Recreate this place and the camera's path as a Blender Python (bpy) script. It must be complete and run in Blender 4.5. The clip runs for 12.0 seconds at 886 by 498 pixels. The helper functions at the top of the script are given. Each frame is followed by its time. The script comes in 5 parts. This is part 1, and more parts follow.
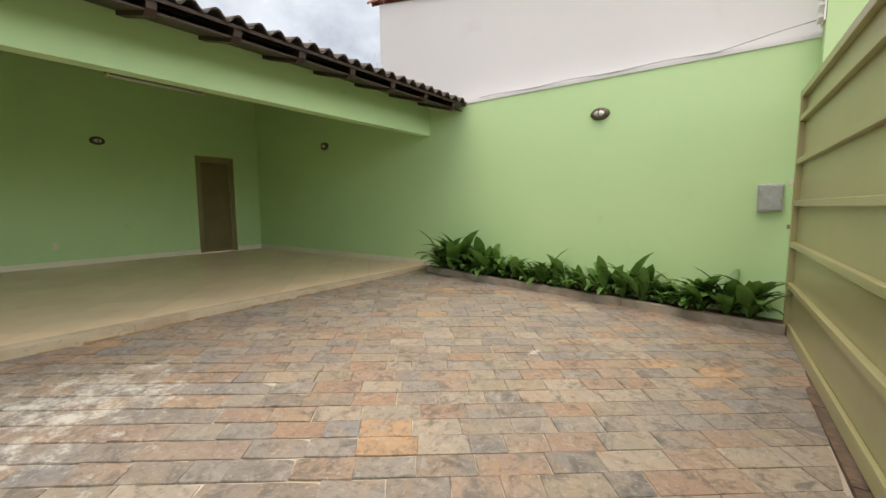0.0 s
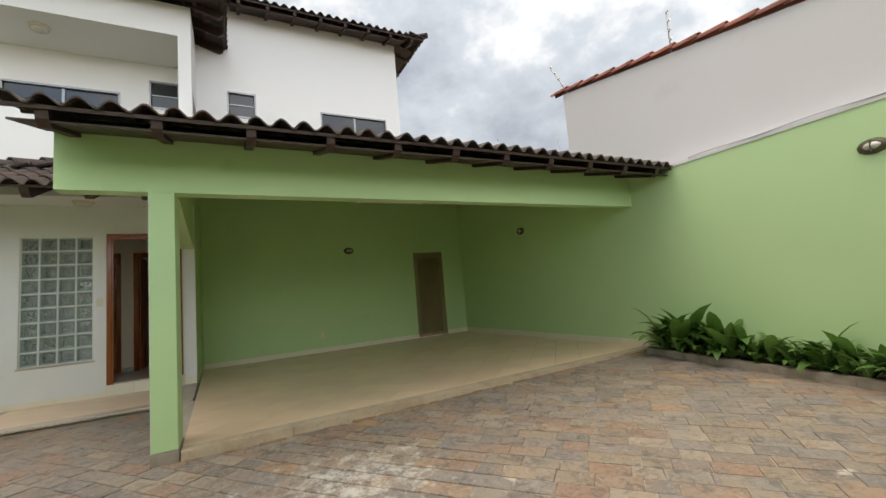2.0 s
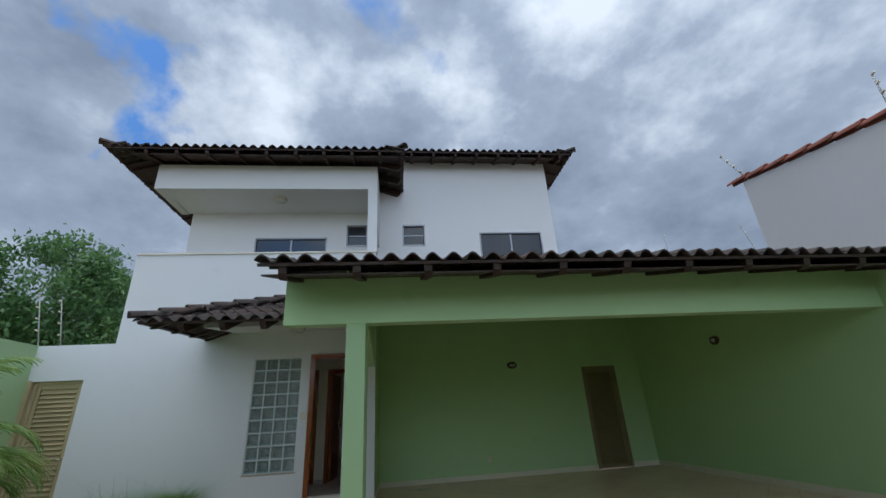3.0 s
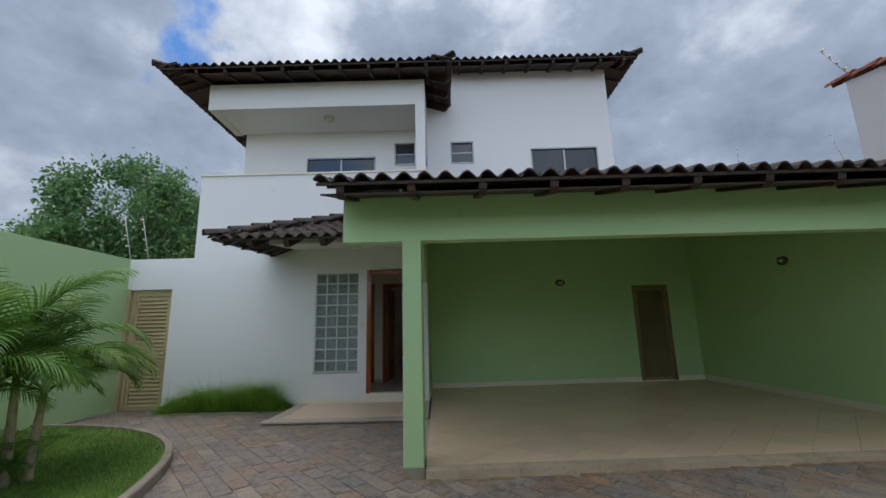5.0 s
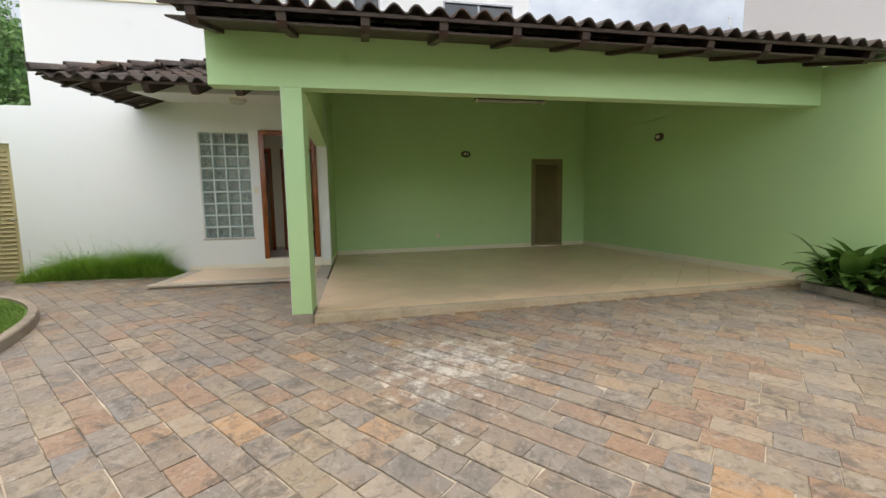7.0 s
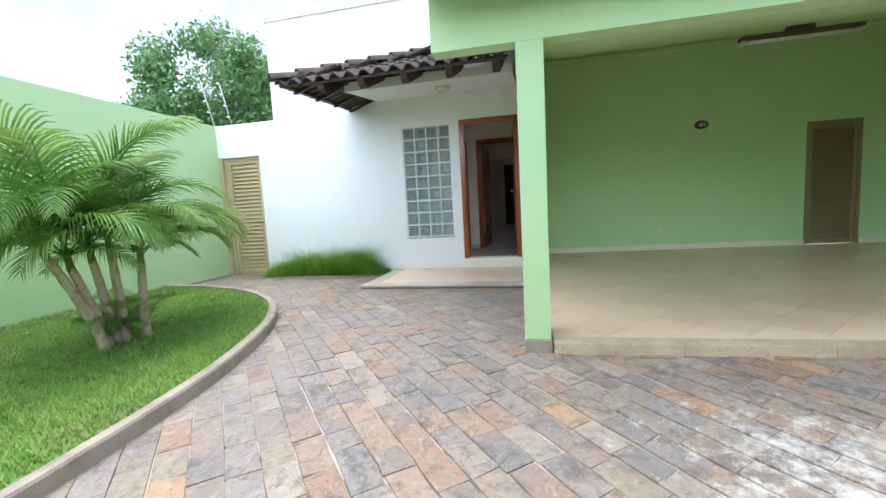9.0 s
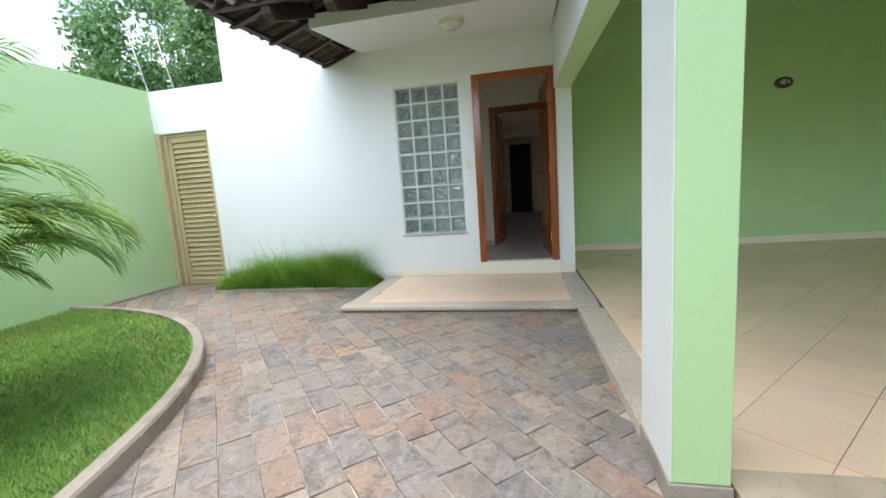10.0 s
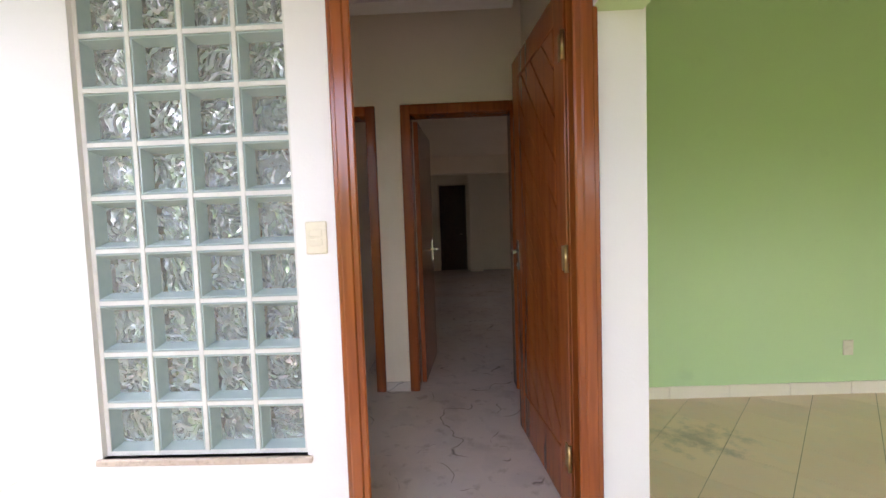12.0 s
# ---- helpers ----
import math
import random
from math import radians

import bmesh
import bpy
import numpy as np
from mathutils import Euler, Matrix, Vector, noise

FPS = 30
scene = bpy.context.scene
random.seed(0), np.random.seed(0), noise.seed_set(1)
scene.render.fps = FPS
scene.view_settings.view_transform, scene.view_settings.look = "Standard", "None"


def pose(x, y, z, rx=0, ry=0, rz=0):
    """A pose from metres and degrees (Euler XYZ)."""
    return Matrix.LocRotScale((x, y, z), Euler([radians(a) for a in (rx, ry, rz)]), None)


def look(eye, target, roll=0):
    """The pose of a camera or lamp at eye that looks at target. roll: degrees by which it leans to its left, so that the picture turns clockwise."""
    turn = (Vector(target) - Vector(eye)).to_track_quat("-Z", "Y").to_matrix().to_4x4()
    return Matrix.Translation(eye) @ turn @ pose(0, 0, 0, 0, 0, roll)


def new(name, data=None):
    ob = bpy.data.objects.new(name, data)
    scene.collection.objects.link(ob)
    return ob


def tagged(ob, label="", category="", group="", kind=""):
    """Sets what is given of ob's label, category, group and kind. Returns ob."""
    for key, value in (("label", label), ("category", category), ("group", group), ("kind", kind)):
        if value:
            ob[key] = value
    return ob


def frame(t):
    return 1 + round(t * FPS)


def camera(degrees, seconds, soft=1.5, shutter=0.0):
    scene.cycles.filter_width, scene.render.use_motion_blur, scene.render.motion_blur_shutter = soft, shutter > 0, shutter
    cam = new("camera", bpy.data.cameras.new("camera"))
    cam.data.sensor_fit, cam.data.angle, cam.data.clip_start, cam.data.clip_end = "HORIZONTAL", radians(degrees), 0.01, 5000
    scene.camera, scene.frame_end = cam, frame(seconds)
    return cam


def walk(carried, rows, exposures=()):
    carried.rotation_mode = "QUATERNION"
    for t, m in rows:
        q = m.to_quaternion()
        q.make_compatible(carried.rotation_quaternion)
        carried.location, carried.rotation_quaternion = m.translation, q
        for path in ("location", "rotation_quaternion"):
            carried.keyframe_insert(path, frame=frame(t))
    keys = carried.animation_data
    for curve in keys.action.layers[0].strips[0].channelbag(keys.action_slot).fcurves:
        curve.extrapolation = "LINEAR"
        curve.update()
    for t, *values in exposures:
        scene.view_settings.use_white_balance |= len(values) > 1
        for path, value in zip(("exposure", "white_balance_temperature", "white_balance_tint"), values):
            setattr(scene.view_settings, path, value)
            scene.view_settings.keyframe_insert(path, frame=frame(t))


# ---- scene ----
cam = camera(94.5, 12.0)
METRES, EYE, TILT, LEAN, TURN = 8.5, 1.5, 0.0, 0.0, 33.7
PATH = [
    (0, (0.657, 0.15, 1.08), (-0.548, 1.734, 0.878), -0.3),
    (0.5, (0.74, 0.19, 1.079), (-0.169, 1.951, 0.808), -1.0),
    (1, (0.79, 0.178, 1.055), (-0.069, 1.957, 0.741), -1.6),
    (1.5, (0.7, 0.273, 1.079), (-0.696, 1.699, 0.95), -3.1),
    (2, (0.533, -0.052, 1.171), (-1.23, 0.869, 1.38), -4.9),
    (2.5, (0.499, -0.116, 1.256), (-1.365, 0.36, 1.801), -4.0),
    (3, (0.502, -0.146, 1.325), (-1.337, 0.074, 2.08), -3.3),
    (3.2, (0.505, -0.146, 1.329), (-1.321, 0.003, 2.133), -3.1),
    (4.8, (0.559, -0.275, 1.358), (-1.372, -0.329, 1.872), -1.8),
    (5, (0.488, -0.226, 1.326), (-1.474, -0.234, 1.712), -1.5),
    (5.5, (0.48, -0.108, 1.195), (-1.508, 0.105, 1.25), -0.5),
    (6, (0.466, 0.006, 1.128), (-1.485, 0.418, 0.975), 0.6),
    (6.5, (0.464, 0.034, 1.114), (-1.483, 0.451, 0.928), -0.3),
    (6.7, (0.493, 0.081, 1.107), (-1.458, 0.476, 0.91), -0.6),
    (8.3, (0.212, -0.163, 1.1), (-1.779, -0.128, 0.915), -1.6),
    (8.5, (0.011, -0.226, 1.083), (-1.977, -0.332, 0.894), -1.8),
    (9, (-0.545, -0.56, 1.111), (-2.485, -1.0, 0.905), -3.1),
    (9.5, (-1.249, -0.907, 1.141), (-3.131, -1.539, 0.901), -4.0),
    (10, (-2.14, -1.095, 1.141), (-4.077, -1.509, 0.865), -3.9),
    (10.5, (-3.07, -1.213, 1.27), (-5.04, -1.466, 1.028), -3.5),
    (10.9, (-3.83, -1.235, 1.348), (-5.808, -1.419, 1.12), -3.1),
    (11, (-4.027, -1.297, 1.375), (-6.007, -1.461, 1.149), -3.6),
    (11.5, (-4.902, -1.313, 1.472), (-6.894, -1.391, 1.312), -2.8),
    (12, (-5.654, -1.264, 1.475), (-7.65, -1.324, 1.366), -2.0),
]
walk(cam, [(t, look(eye, target, roll)) for t, eye, target, roll in PATH],
     [(0.0, 1.15, 7700, 12), (1.2, 1.2, 7700, 12), (2.0, 0.82, 7700, 11), (2.5, 0.5, 6700, 10), (3.0, -0.08, 6050, 9), (5.0, 0.02, 6300, 11), (5.5, 0.72, 8800, 14), (6.0, 1.02, 7800, 13), (6.7, 1.02, 7600, 13),
      (8.3, 1.66, 6150, 11), (9.5, 1.74, 6050, 11), (10.0, 1.7, 6350, 12), (10.5, 1.45, 7500, 18), (11.0, 1.92, 6700, 16), (11.5, 2.25, 6300, 18), (12.0, 2.6, 7000, 30)])

# ---- sky, sun, exposure ----
world = bpy.data.worlds.new("sky")
scene.world = world
world.use_nodes = True
wn, wl = world.node_tree.nodes, world.node_tree.links
wn.clear()
w_out = wn.new("ShaderNodeOutputWorld")
w_bg = wn.new("ShaderNodeBackground")
w_sky = wn.new("ShaderNodeTexSky")
w_sky.sky_type, w_sky.sun_disc = "NISHITA", False
w_sky.sun_elevation, w_sky.sun_rotation = radians(81), radians(165)
w_co = wn.new("ShaderNodeTexCoord")
w_map = wn.new("ShaderNodeMapping")
w_map.inputs["Scale"].default_value = (1.0, 1.0, 1.5)
w_map.inputs["Location"].default_value = (0.35, 0.1, 0.2)
w_n1 = wn.new("ShaderNodeTexNoise")
w_n1.inputs["Scale"].default_value, w_n1.inputs["Detail"].default_value, w_n1.inputs["Roughness"].default_value = 2.0, 8, 0.5
w_r1 = wn.new("ShaderNodeValToRGB")
w_r1.color_ramp.elements[0].position, w_r1.color_ramp.elements[1].position = 0.30, 0.38
w_n2 = wn.new("ShaderNodeTexNoise")
w_n2.inputs["Scale"].default_value, w_n2.inputs["Detail"].default_value, w_n2.inputs["Roughness"].default_value = 2.6, 8, 0.56
w_r2 = wn.new("ShaderNodeValToRGB")
e = w_r2.color_ramp.elements
e[0].position, e[0].color = 0.36, (2.5, 3.05, 4.0, 1)
e[1].position, e[1].color = 0.66, (8.6, 9.2, 10.0, 1)
mid = e.new(0.5)
mid.color = (3.9, 4.6, 5.7, 1)
w_mix = wn.new("ShaderNodeMix")
w_mix.data_type = "RGBA"
wl.new(w_co.outputs["Generated"], w_map.inputs["Vector"])
wl.new(w_map.outputs["Vector"], w_n1.inputs["Vector"])
wl.new(w_map.outputs["Vector"], w_n2.inputs["Vector"])
wl.new(w_n1.outputs["Fac"], w_r1.inputs["Fac"])
wl.new(w_n2.outputs["Fac"], w_r2.inputs["Fac"])
# a ragged blue gap in the western clouds
w_far = wn.new("ShaderNodeVectorMath")
w_far.operation = "DISTANCE"
w_far.inputs[1].default_value = (-0.67, -0.42, 0.61)
w_rag = wn.new("ShaderNodeTexNoise")
w_rag.inputs["Scale"].default_value, w_rag.inputs["Detail"].default_value = 7.0, 8
w_sum = wn.new("ShaderNodeMath")
w_sum.operation = "MULTIPLY_ADD"
w_sum.inputs[1].default_value = 0.75
w_gap = wn.new("ShaderNodeMapRange")
w_gap.inputs["From Min"].default_value, w_gap.inputs["From Max"].default_value = 0.36, 0.45
w_both = wn.new("ShaderNodeMath")
w_both.operation = "MINIMUM"
wl.new(w_co.outputs["Generated"], w_far.inputs[0])
wl.new(w_co.outputs["Generated"], w_rag.inputs["Vector"])
wl.new(w_rag.outputs["Fac"], w_sum.inputs[0])
wl.new(w_far.outputs["Value"], w_sum.inputs[2])
wl.new(w_sum.outputs["Value"], w_gap.inputs["Value"])
wl.new(w_gap.outputs["Result"], w_both.inputs[0])
wl.new(w_r1.outputs["Color"], w_both.inputs[1])
wl.new(w_both.outputs["Value"], w_mix.inputs["Factor"])
w_blue = wn.new("ShaderNodeVectorMath")
w_blue.operation = "MULTIPLY"
w_blue.inputs[1].default_value = (0.8, 1.25, 1.7)
wl.new(w_sky.outputs["Color"], w_blue.inputs[0])
wl.new(w_blue.outputs["Vector"], w_mix.inputs["A"])
wl.new(w_r2.outputs["Color"], w_mix.inputs["B"])
# an overcast sky grows brighter towards the zenith and the veiled sun
w_dot = wn.new("ShaderNodeVectorMath")
w_dot.operation = "DOT_PRODUCT"
w_dot.inputs[1].default_value = (0.16, 0.0, 0.36)
w_lift = wn.new("ShaderNodeMath")
w_lift.operation = "ADD"
w_lift.inputs[1].default_value = 1.08
w_top = wn.new("ShaderNodeMath")
w_top.operation = "MAXIMUM"
w_top.inputs[1].default_value = 0.5
w_scale = wn.new("ShaderNodeVectorMath")
w_scale.operation = "SCALE"
wl.new(w_co.outputs["Generated"], w_dot.inputs[0])
wl.new(w_dot.outputs["Value"], w_lift.inputs[0])
w_xyz = wn.new("ShaderNodeSeparateXYZ")
w_east = wn.new("ShaderNodeMath")
w_east.operation = "MAXIMUM"
w_east.inputs[1].default_value = 0.0
w_glow = wn.new("ShaderNodeMath")
w_glow.operation = "MULTIPLY_ADD"
w_glow.inputs[1].default_value = 2.8
w_power = wn.new("ShaderNodeMath")
w_power.operation = "POWER"
w_power.inputs[1].default_value = 6.0
wl.new(w_co.outputs["Generated"], w_xyz.inputs[0])
wl.new(w_xyz.outputs["X"], w_east.inputs[0])
wl.new(w_east.outputs["Value"], w_power.inputs[0])
wl.new(w_power.outputs["Value"], w_glow.inputs[0])
wl.new(w_lift.outputs["Value"], w_glow.inputs[2])
wl.new(w_glow.outputs["Value"], w_top.inputs[0])
wl.new(w_mix.outputs["Result"], w_scale.inputs[0])
wl.new(w_top.outputs["Value"], w_scale.inputs["Scale"])
wl.new(w_scale.outputs["Vector"], w_bg.inputs["Color"])
wl.new(w_bg.outputs["Background"], w_out.inputs["Surface"])
w_bg.inputs["Strength"].default_value = 0.083
sun = new("sun", bpy.data.lights.new("sun", "SUN"))
sun.data.energy, sun.data.angle, sun.data.color = 1.6, radians(60), (1.0, 0.95, 0.88)
sun.matrix_world = look((0.4, -1.5, 10), (0, 0, 0))

# ---- materials ----
def shade(name, colour, rough=0.6, metal=0.0, spots=(), bump=0.0, bump_scale=60.0, spec=0.5, per_object=0.0, island=0.0, extra=None):
    """A node material: a base colour, mixed with others by noise (colour, scale, low, high, amount), with relief."""
    m = bpy.data.materials.new(name)
    m.use_nodes = True
    n, l = m.node_tree.nodes, m.node_tree.links
    b = n["Principled BSDF"]
    b.inputs["Roughness"].default_value, b.inputs["Metallic"].default_value = rough, metal
    b.inputs["Specular IOR Level"].default_value = spec
    co = n.new("ShaderNodeTexCoord").outputs["Object"]
    if per_object or extra == "world":
        co = n.new("ShaderNodeNewGeometry").outputs["Position"]
    rgb = n.new("ShaderNodeRGB")
    rgb.outputs[0].default_value = (*colour, 1)
    out = rgb.outputs[0]
    for k, (c, scale, low, high, amount) in enumerate(spots):
        t = n.new("ShaderNodeTexNoise")
        t.inputs["Scale"].default_value, t.inputs["Detail"].default_value = scale, 6
        l.new(co, t.inputs["Vector"])
        r = n.new("ShaderNodeMapRange")
        r.inputs["From Min"].default_value, r.inputs["From Max"].default_value, r.inputs["To Max"].default_value = low, high, amount
        l.new(t.outputs["Fac"], r.inputs["Value"])
        x = n.new("ShaderNodeMix")
        x.data_type = "RGBA"
        x.inputs["B"].default_value = (*c, 1)
        l.new(r.outputs["Result"], x.inputs["Factor"])
        l.new(out, x.inputs["A"])
        out = x.outputs["Result"]
    if per_object or island:
        h = n.new("ShaderNodeHueSaturation")
        src = n.new("ShaderNodeObjectInfo").outputs["Random"] if per_object else n.new("ShaderNodeNewGeometry").outputs["Random Per Island"]
        r = n.new("ShaderNodeMapRange")
        amt = per_object or island
        r.inputs["To Min"].default_value, r.inputs["To Max"].default_value = 1 - amt, 1 + amt
        l.new(src, r.inputs["Value"])
        l.new(r.outputs["Result"], h.inputs["Value"])
        l.new(out, h.inputs["Color"])
        out = h.outputs["Color"]
    l.new(out, b.inputs["Base Color"])
    if bump:
        t = n.new("ShaderNodeTexNoise")
        t.inputs["Scale"].default_value, t.inputs["Detail"].default_value = bump_scale, 5
        l.new(co, t.inputs["Vector"])
        u = n.new("ShaderNodeBump")
        u.inputs["Strength"].default_value, u.inputs["Distance"].default_value = bump, 0.01
        l.new(t.outputs["Fac"], u.inputs["Height"])
        l.new(u.outputs["Normal"], b.inputs["Normal"])
    return m


def slate_material(name, source):
    """Slate slabs of many hues, chosen at random for each slab, cleft and stained."""
    m = shade(name, (0.2, 0.2, 0.2), 0.62, bump=1.0, bump_scale=12, extra="world")
    n, l = m.node_tree.nodes, m.node_tree.links
    b = n["Principled BSDF"]
    pick = n.new("ShaderNodeObjectInfo").outputs["Random"] if source == "object" else n.new("ShaderNodeNewGeometry").outputs["Random Per Island"]
    ramp = n.new("ShaderNodeValToRGB")
    ramp.color_ramp.interpolation = "CONSTANT"
    tones = [(0, (0.241, 0.201, 0.174)), (0.13, (0.302, 0.211, 0.154)), (0.25, (0.250, 0.216, 0.191)), (0.37, (0.270, 0.217, 0.162)), (0.48, (0.205, 0.176, 0.159)),
             (0.58, (0.331, 0.269, 0.212)), (0.67, (0.288, 0.185, 0.133)), (0.77, (0.286, 0.237, 0.188)), (0.87, (0.229, 0.182, 0.149)), (0.94, (0.393, 0.244, 0.143)), (0.975, (0.215, 0.198, 0.193))]
    ramp.color_ramp.elements[1].position = 0.16
    for k, (p, c) in enumerate(tones):
        el = ramp.color_ramp.elements[k] if k < 2 else ramp.color_ramp.elements.new(p)
        el.position, el.color = p, (*c, 1)
    l.new(pick, ramp.inputs["Fac"])
    geo = n.new("ShaderNodeNewGeometry").outputs["Position"]
    # every slab takes its own piece of the stone's pattern
    shift = n.new("ShaderNodeVectorMath")
    shift.operation = "MULTIPLY_ADD"
    shift.inputs[1].default_value = (37.0, 53.0, 19.0)
    l.new(pick, shift.inputs[0])
    l.new(geo, shift.inputs[2])
    own = shift.outputs["Vector"]
    for t in [t for t in n if t.bl_idname == "ShaderNodeTexNoise"]:
        l.new(own, t.inputs["Vector"])
        t.inputs["Roughness"].default_value, t.inputs["Detail"].default_value = 0.72, 10
        t.inputs["Distortion"].default_value = 0.6
    out = ramp.outputs["Color"]
    for c, scale, low, high, amount in (((0.345, 0.225, 0.135), 2.6, 0.50, 0.62, 0.45), ((0.075, 0.066, 0.062), 6.0, 0.51, 0.63, 0.72), ((0.43, 0.385, 0.335), 13.0, 0.53, 0.65, 0.4), ((0.20, 0.187, 0.18), 1.0, 0.48, 0.60, 0.4), ((0.10, 0.08, 0.067), 22.0, 0.52, 0.64, 0.55), ((0.50, 0.45, 0.41), 42.0, 0.56, 0.67, 0.4)):
        t = n.new("ShaderNodeTexNoise")
        t.inputs["Scale"].default_value, t.inputs["Detail"].default_value = scale, 8
        t.inputs["Roughness"].default_value, t.inputs["Distortion"].default_value = 0.7, 0.8
        l.new(own if scale > 2 else geo, t.inputs["Vector"])
        r = n.new("ShaderNodeMapRange")
        r.inputs["From Min"].default_value, r.inputs["From Max"].default_value, r.inputs["To Max"].default_value = low, high, amount
        l.new(t.outputs["Fac"], r.inputs["Value"])
        x = n.new("ShaderNodeMix")
        x.data_type = "RGBA"
        x.inputs["B"].default_value = (*c, 1)
        l.new(r.outputs["Result"], x.inputs["Factor"])
        l.new(out, x.inputs["A"])
        out = x.outputs["Result"]
    # pale cement dust spilled in one patch
    far = n.new("ShaderNodeVectorMath")
    far.operation = "DISTANCE"
    far.inputs[1].default_value = (-2.35, 0.66, 0.0)
    l.new(geo, far.inputs[0])
    near = n.new("ShaderNodeMapRange")
    near.inputs["From Min"].default_value, near.inputs["From Max"].default_value, near.inputs["To Min"].default_value, near.inputs["To Max"].default_value = 0.15, 1.35, 0.10, -0.15
    l.new(far.outputs["Value"], near.inputs["Value"])
    t = n.new("ShaderNodeTexNoise")
    t.inputs["Scale"].default_value, t.inputs["Detail"].default_value, t.inputs["Roughness"].default_value = 6.5, 12, 0.8
    l.new(geo, t.inputs["Vector"])
    add = n.new("ShaderNodeMath")
    add.operation = "ADD"
    l.new(near.outputs["Result"], add.inputs[0])
    l.new(t.outputs["Fac"], add.inputs[1])
    r = n.new("ShaderNodeMapRange")
    r.inputs["From Min"].default_value, r.inputs["From Max"].default_value, r.inputs["To Max"].default_value = 0.54, 0.66, 0.74
    l.new(add.outputs["Value"], r.inputs["Value"])
    x = n.new("ShaderNodeMix")
    x.data_type = "RGBA"
    x.inputs["B"].default_value = (0.64, 0.61, 0.57, 1)
    l.new(r.outputs["Result"], x.inputs["Factor"])
    l.new(out, x.inputs["A"])
    l.new(x.outputs["Result"], b.inputs["Base Color"])
    return m


def mark(m, colour, at, reach, core, scale, low, high, amount):
    """A ragged stain of one colour round a place on the floor."""
    n, l = m.node_tree.nodes, m.node_tree.links
    b = n["Principled BSDF"]
    geo = n.new("ShaderNodeNewGeometry").outputs["Position"]
    far = n.new("ShaderNodeVectorMath")
    far.operation = "DISTANCE"
    far.inputs[1].default_value = at
    near = n.new("ShaderNodeMapRange")
    near.inputs["From Max"].default_value, near.inputs["To Min"].default_value, near.inputs["To Max"].default_value = reach, core, -0.2
    t = n.new("ShaderNodeTexNoise")
    t.inputs["Scale"].default_value, t.inputs["Detail"].default_value, t.inputs["Roughness"].default_value = scale, 10, 0.7
    add, r, x = n.new("ShaderNodeMath"), n.new("ShaderNodeMapRange"), n.new("ShaderNodeMix")
    r.inputs["From Min"].default_value, r.inputs["From Max"].default_value, r.inputs["To Max"].default_value = low, high, amount
    x.data_type = "RGBA"
    x.inputs["B"].default_value = (*colour, 1)
    l.new(geo, far.inputs[0])
    l.new(geo, t.inputs["Vector"])
    l.new(far.outputs["Value"], near.inputs["Value"])
    l.new(near.outputs["Result"], add.inputs[0])
    l.new(t.outputs["Fac"], add.inputs[1])
    l.new(add.outputs["Value"], r.inputs["Value"])
    l.new(r.outputs["Result"], x.inputs["Factor"])
    l.new(b.inputs["Base Color"].links[0].from_socket, x.inputs["A"])
    l.new(x.outputs["Result"], b.inputs["Base Color"])


def scratches(m, colour, scale, width, amount):
    """Thin curved scuff lines, broken up by a coarser noise."""
    n, l = m.node_tree.nodes, m.node_tree.links
    b = n["Principled BSDF"]
    geo = n.new("ShaderNodeNewGeometry").outputs["Position"]
    t, gaps = n.new("ShaderNodeTexNoise"), n.new("ShaderNodeTexNoise")
    t.inputs["Scale"].default_value, t.inputs["Detail"].default_value = scale, 1.5
    gaps.inputs["Scale"].default_value, gaps.inputs["Detail"].default_value = scale * 1.3, 4
    sub, far, r, g, mul, x = n.new("ShaderNodeMath"), n.new("ShaderNodeMath"), n.new("ShaderNodeMapRange"), n.new("ShaderNodeMapRange"), n.new("ShaderNodeMath"), n.new("ShaderNodeMix")
    sub.operation, far.operation, mul.operation = "SUBTRACT", "ABSOLUTE", "MULTIPLY"
    sub.inputs[1].default_value = 0.5
    r.inputs["From Max"].default_value, r.inputs["To Min"].default_value, r.inputs["To Max"].default_value = width, amount, 0.0
    g.inputs["From Min"].default_value, g.inputs["From Max"].default_value = 0.50, 0.56
    x.data_type = "RGBA"
    x.inputs["B"].default_value = (*colour, 1)
    l.new(geo, t.inputs["Vector"])
    l.new(geo, gaps.inputs["Vector"])
    l.new(t.outputs["Fac"], sub.inputs[0])
    l.new(sub.outputs["Value"], far.inputs[0])
    l.new(far.outputs["Value"], r.inputs["Value"])
    l.new(gaps.outputs["Fac"], g.inputs["Value"])
    l.new(r.outputs["Result"], mul.inputs[0])
    l.new(g.outputs["Result"], mul.inputs[1])
    l.new(mul.outputs["Value"], x.inputs["Factor"])
    l.new(b.inputs["Base Color"].links[0].from_socket, x.inputs["A"])
    l.new(x.outputs["Result"], b.inputs["Base Color"])


M = {}
M["green"] = shade("green wall paint", (0.50, 0.69, 0.36), 0.65, spots=(((0.45, 0.64, 0.325), 0.7, 0.4, 0.75, 0.6), ((0.34, 0.5, 0.25), 3.0, 0.66, 0.8, 0.35)), bump=0.12, bump_scale=110, extra="world")
M["white"] = shade("white wall paint", (0.76, 0.75, 0.735), 0.6, spots=(((0.74, 0.73, 0.70), 0.8, 0.45, 0.8, 0.5), ((0.66, 0.65, 0.6), 4.0, 0.66, 0.82, 0.3)), bump=0.1, bump_scale=110, extra="world")
M["neighbour"] = shade("weathered white render", (0.68, 0.66, 0.67), 0.8, spots=(((0.6, 0.58, 0.57), 0.5, 0.45, 0.8, 0.6), ((0.5, 0.47, 0.44), 2.5, 0.62, 0.85, 0.4)), bump=0.2, bump_scale=60, extra="world")
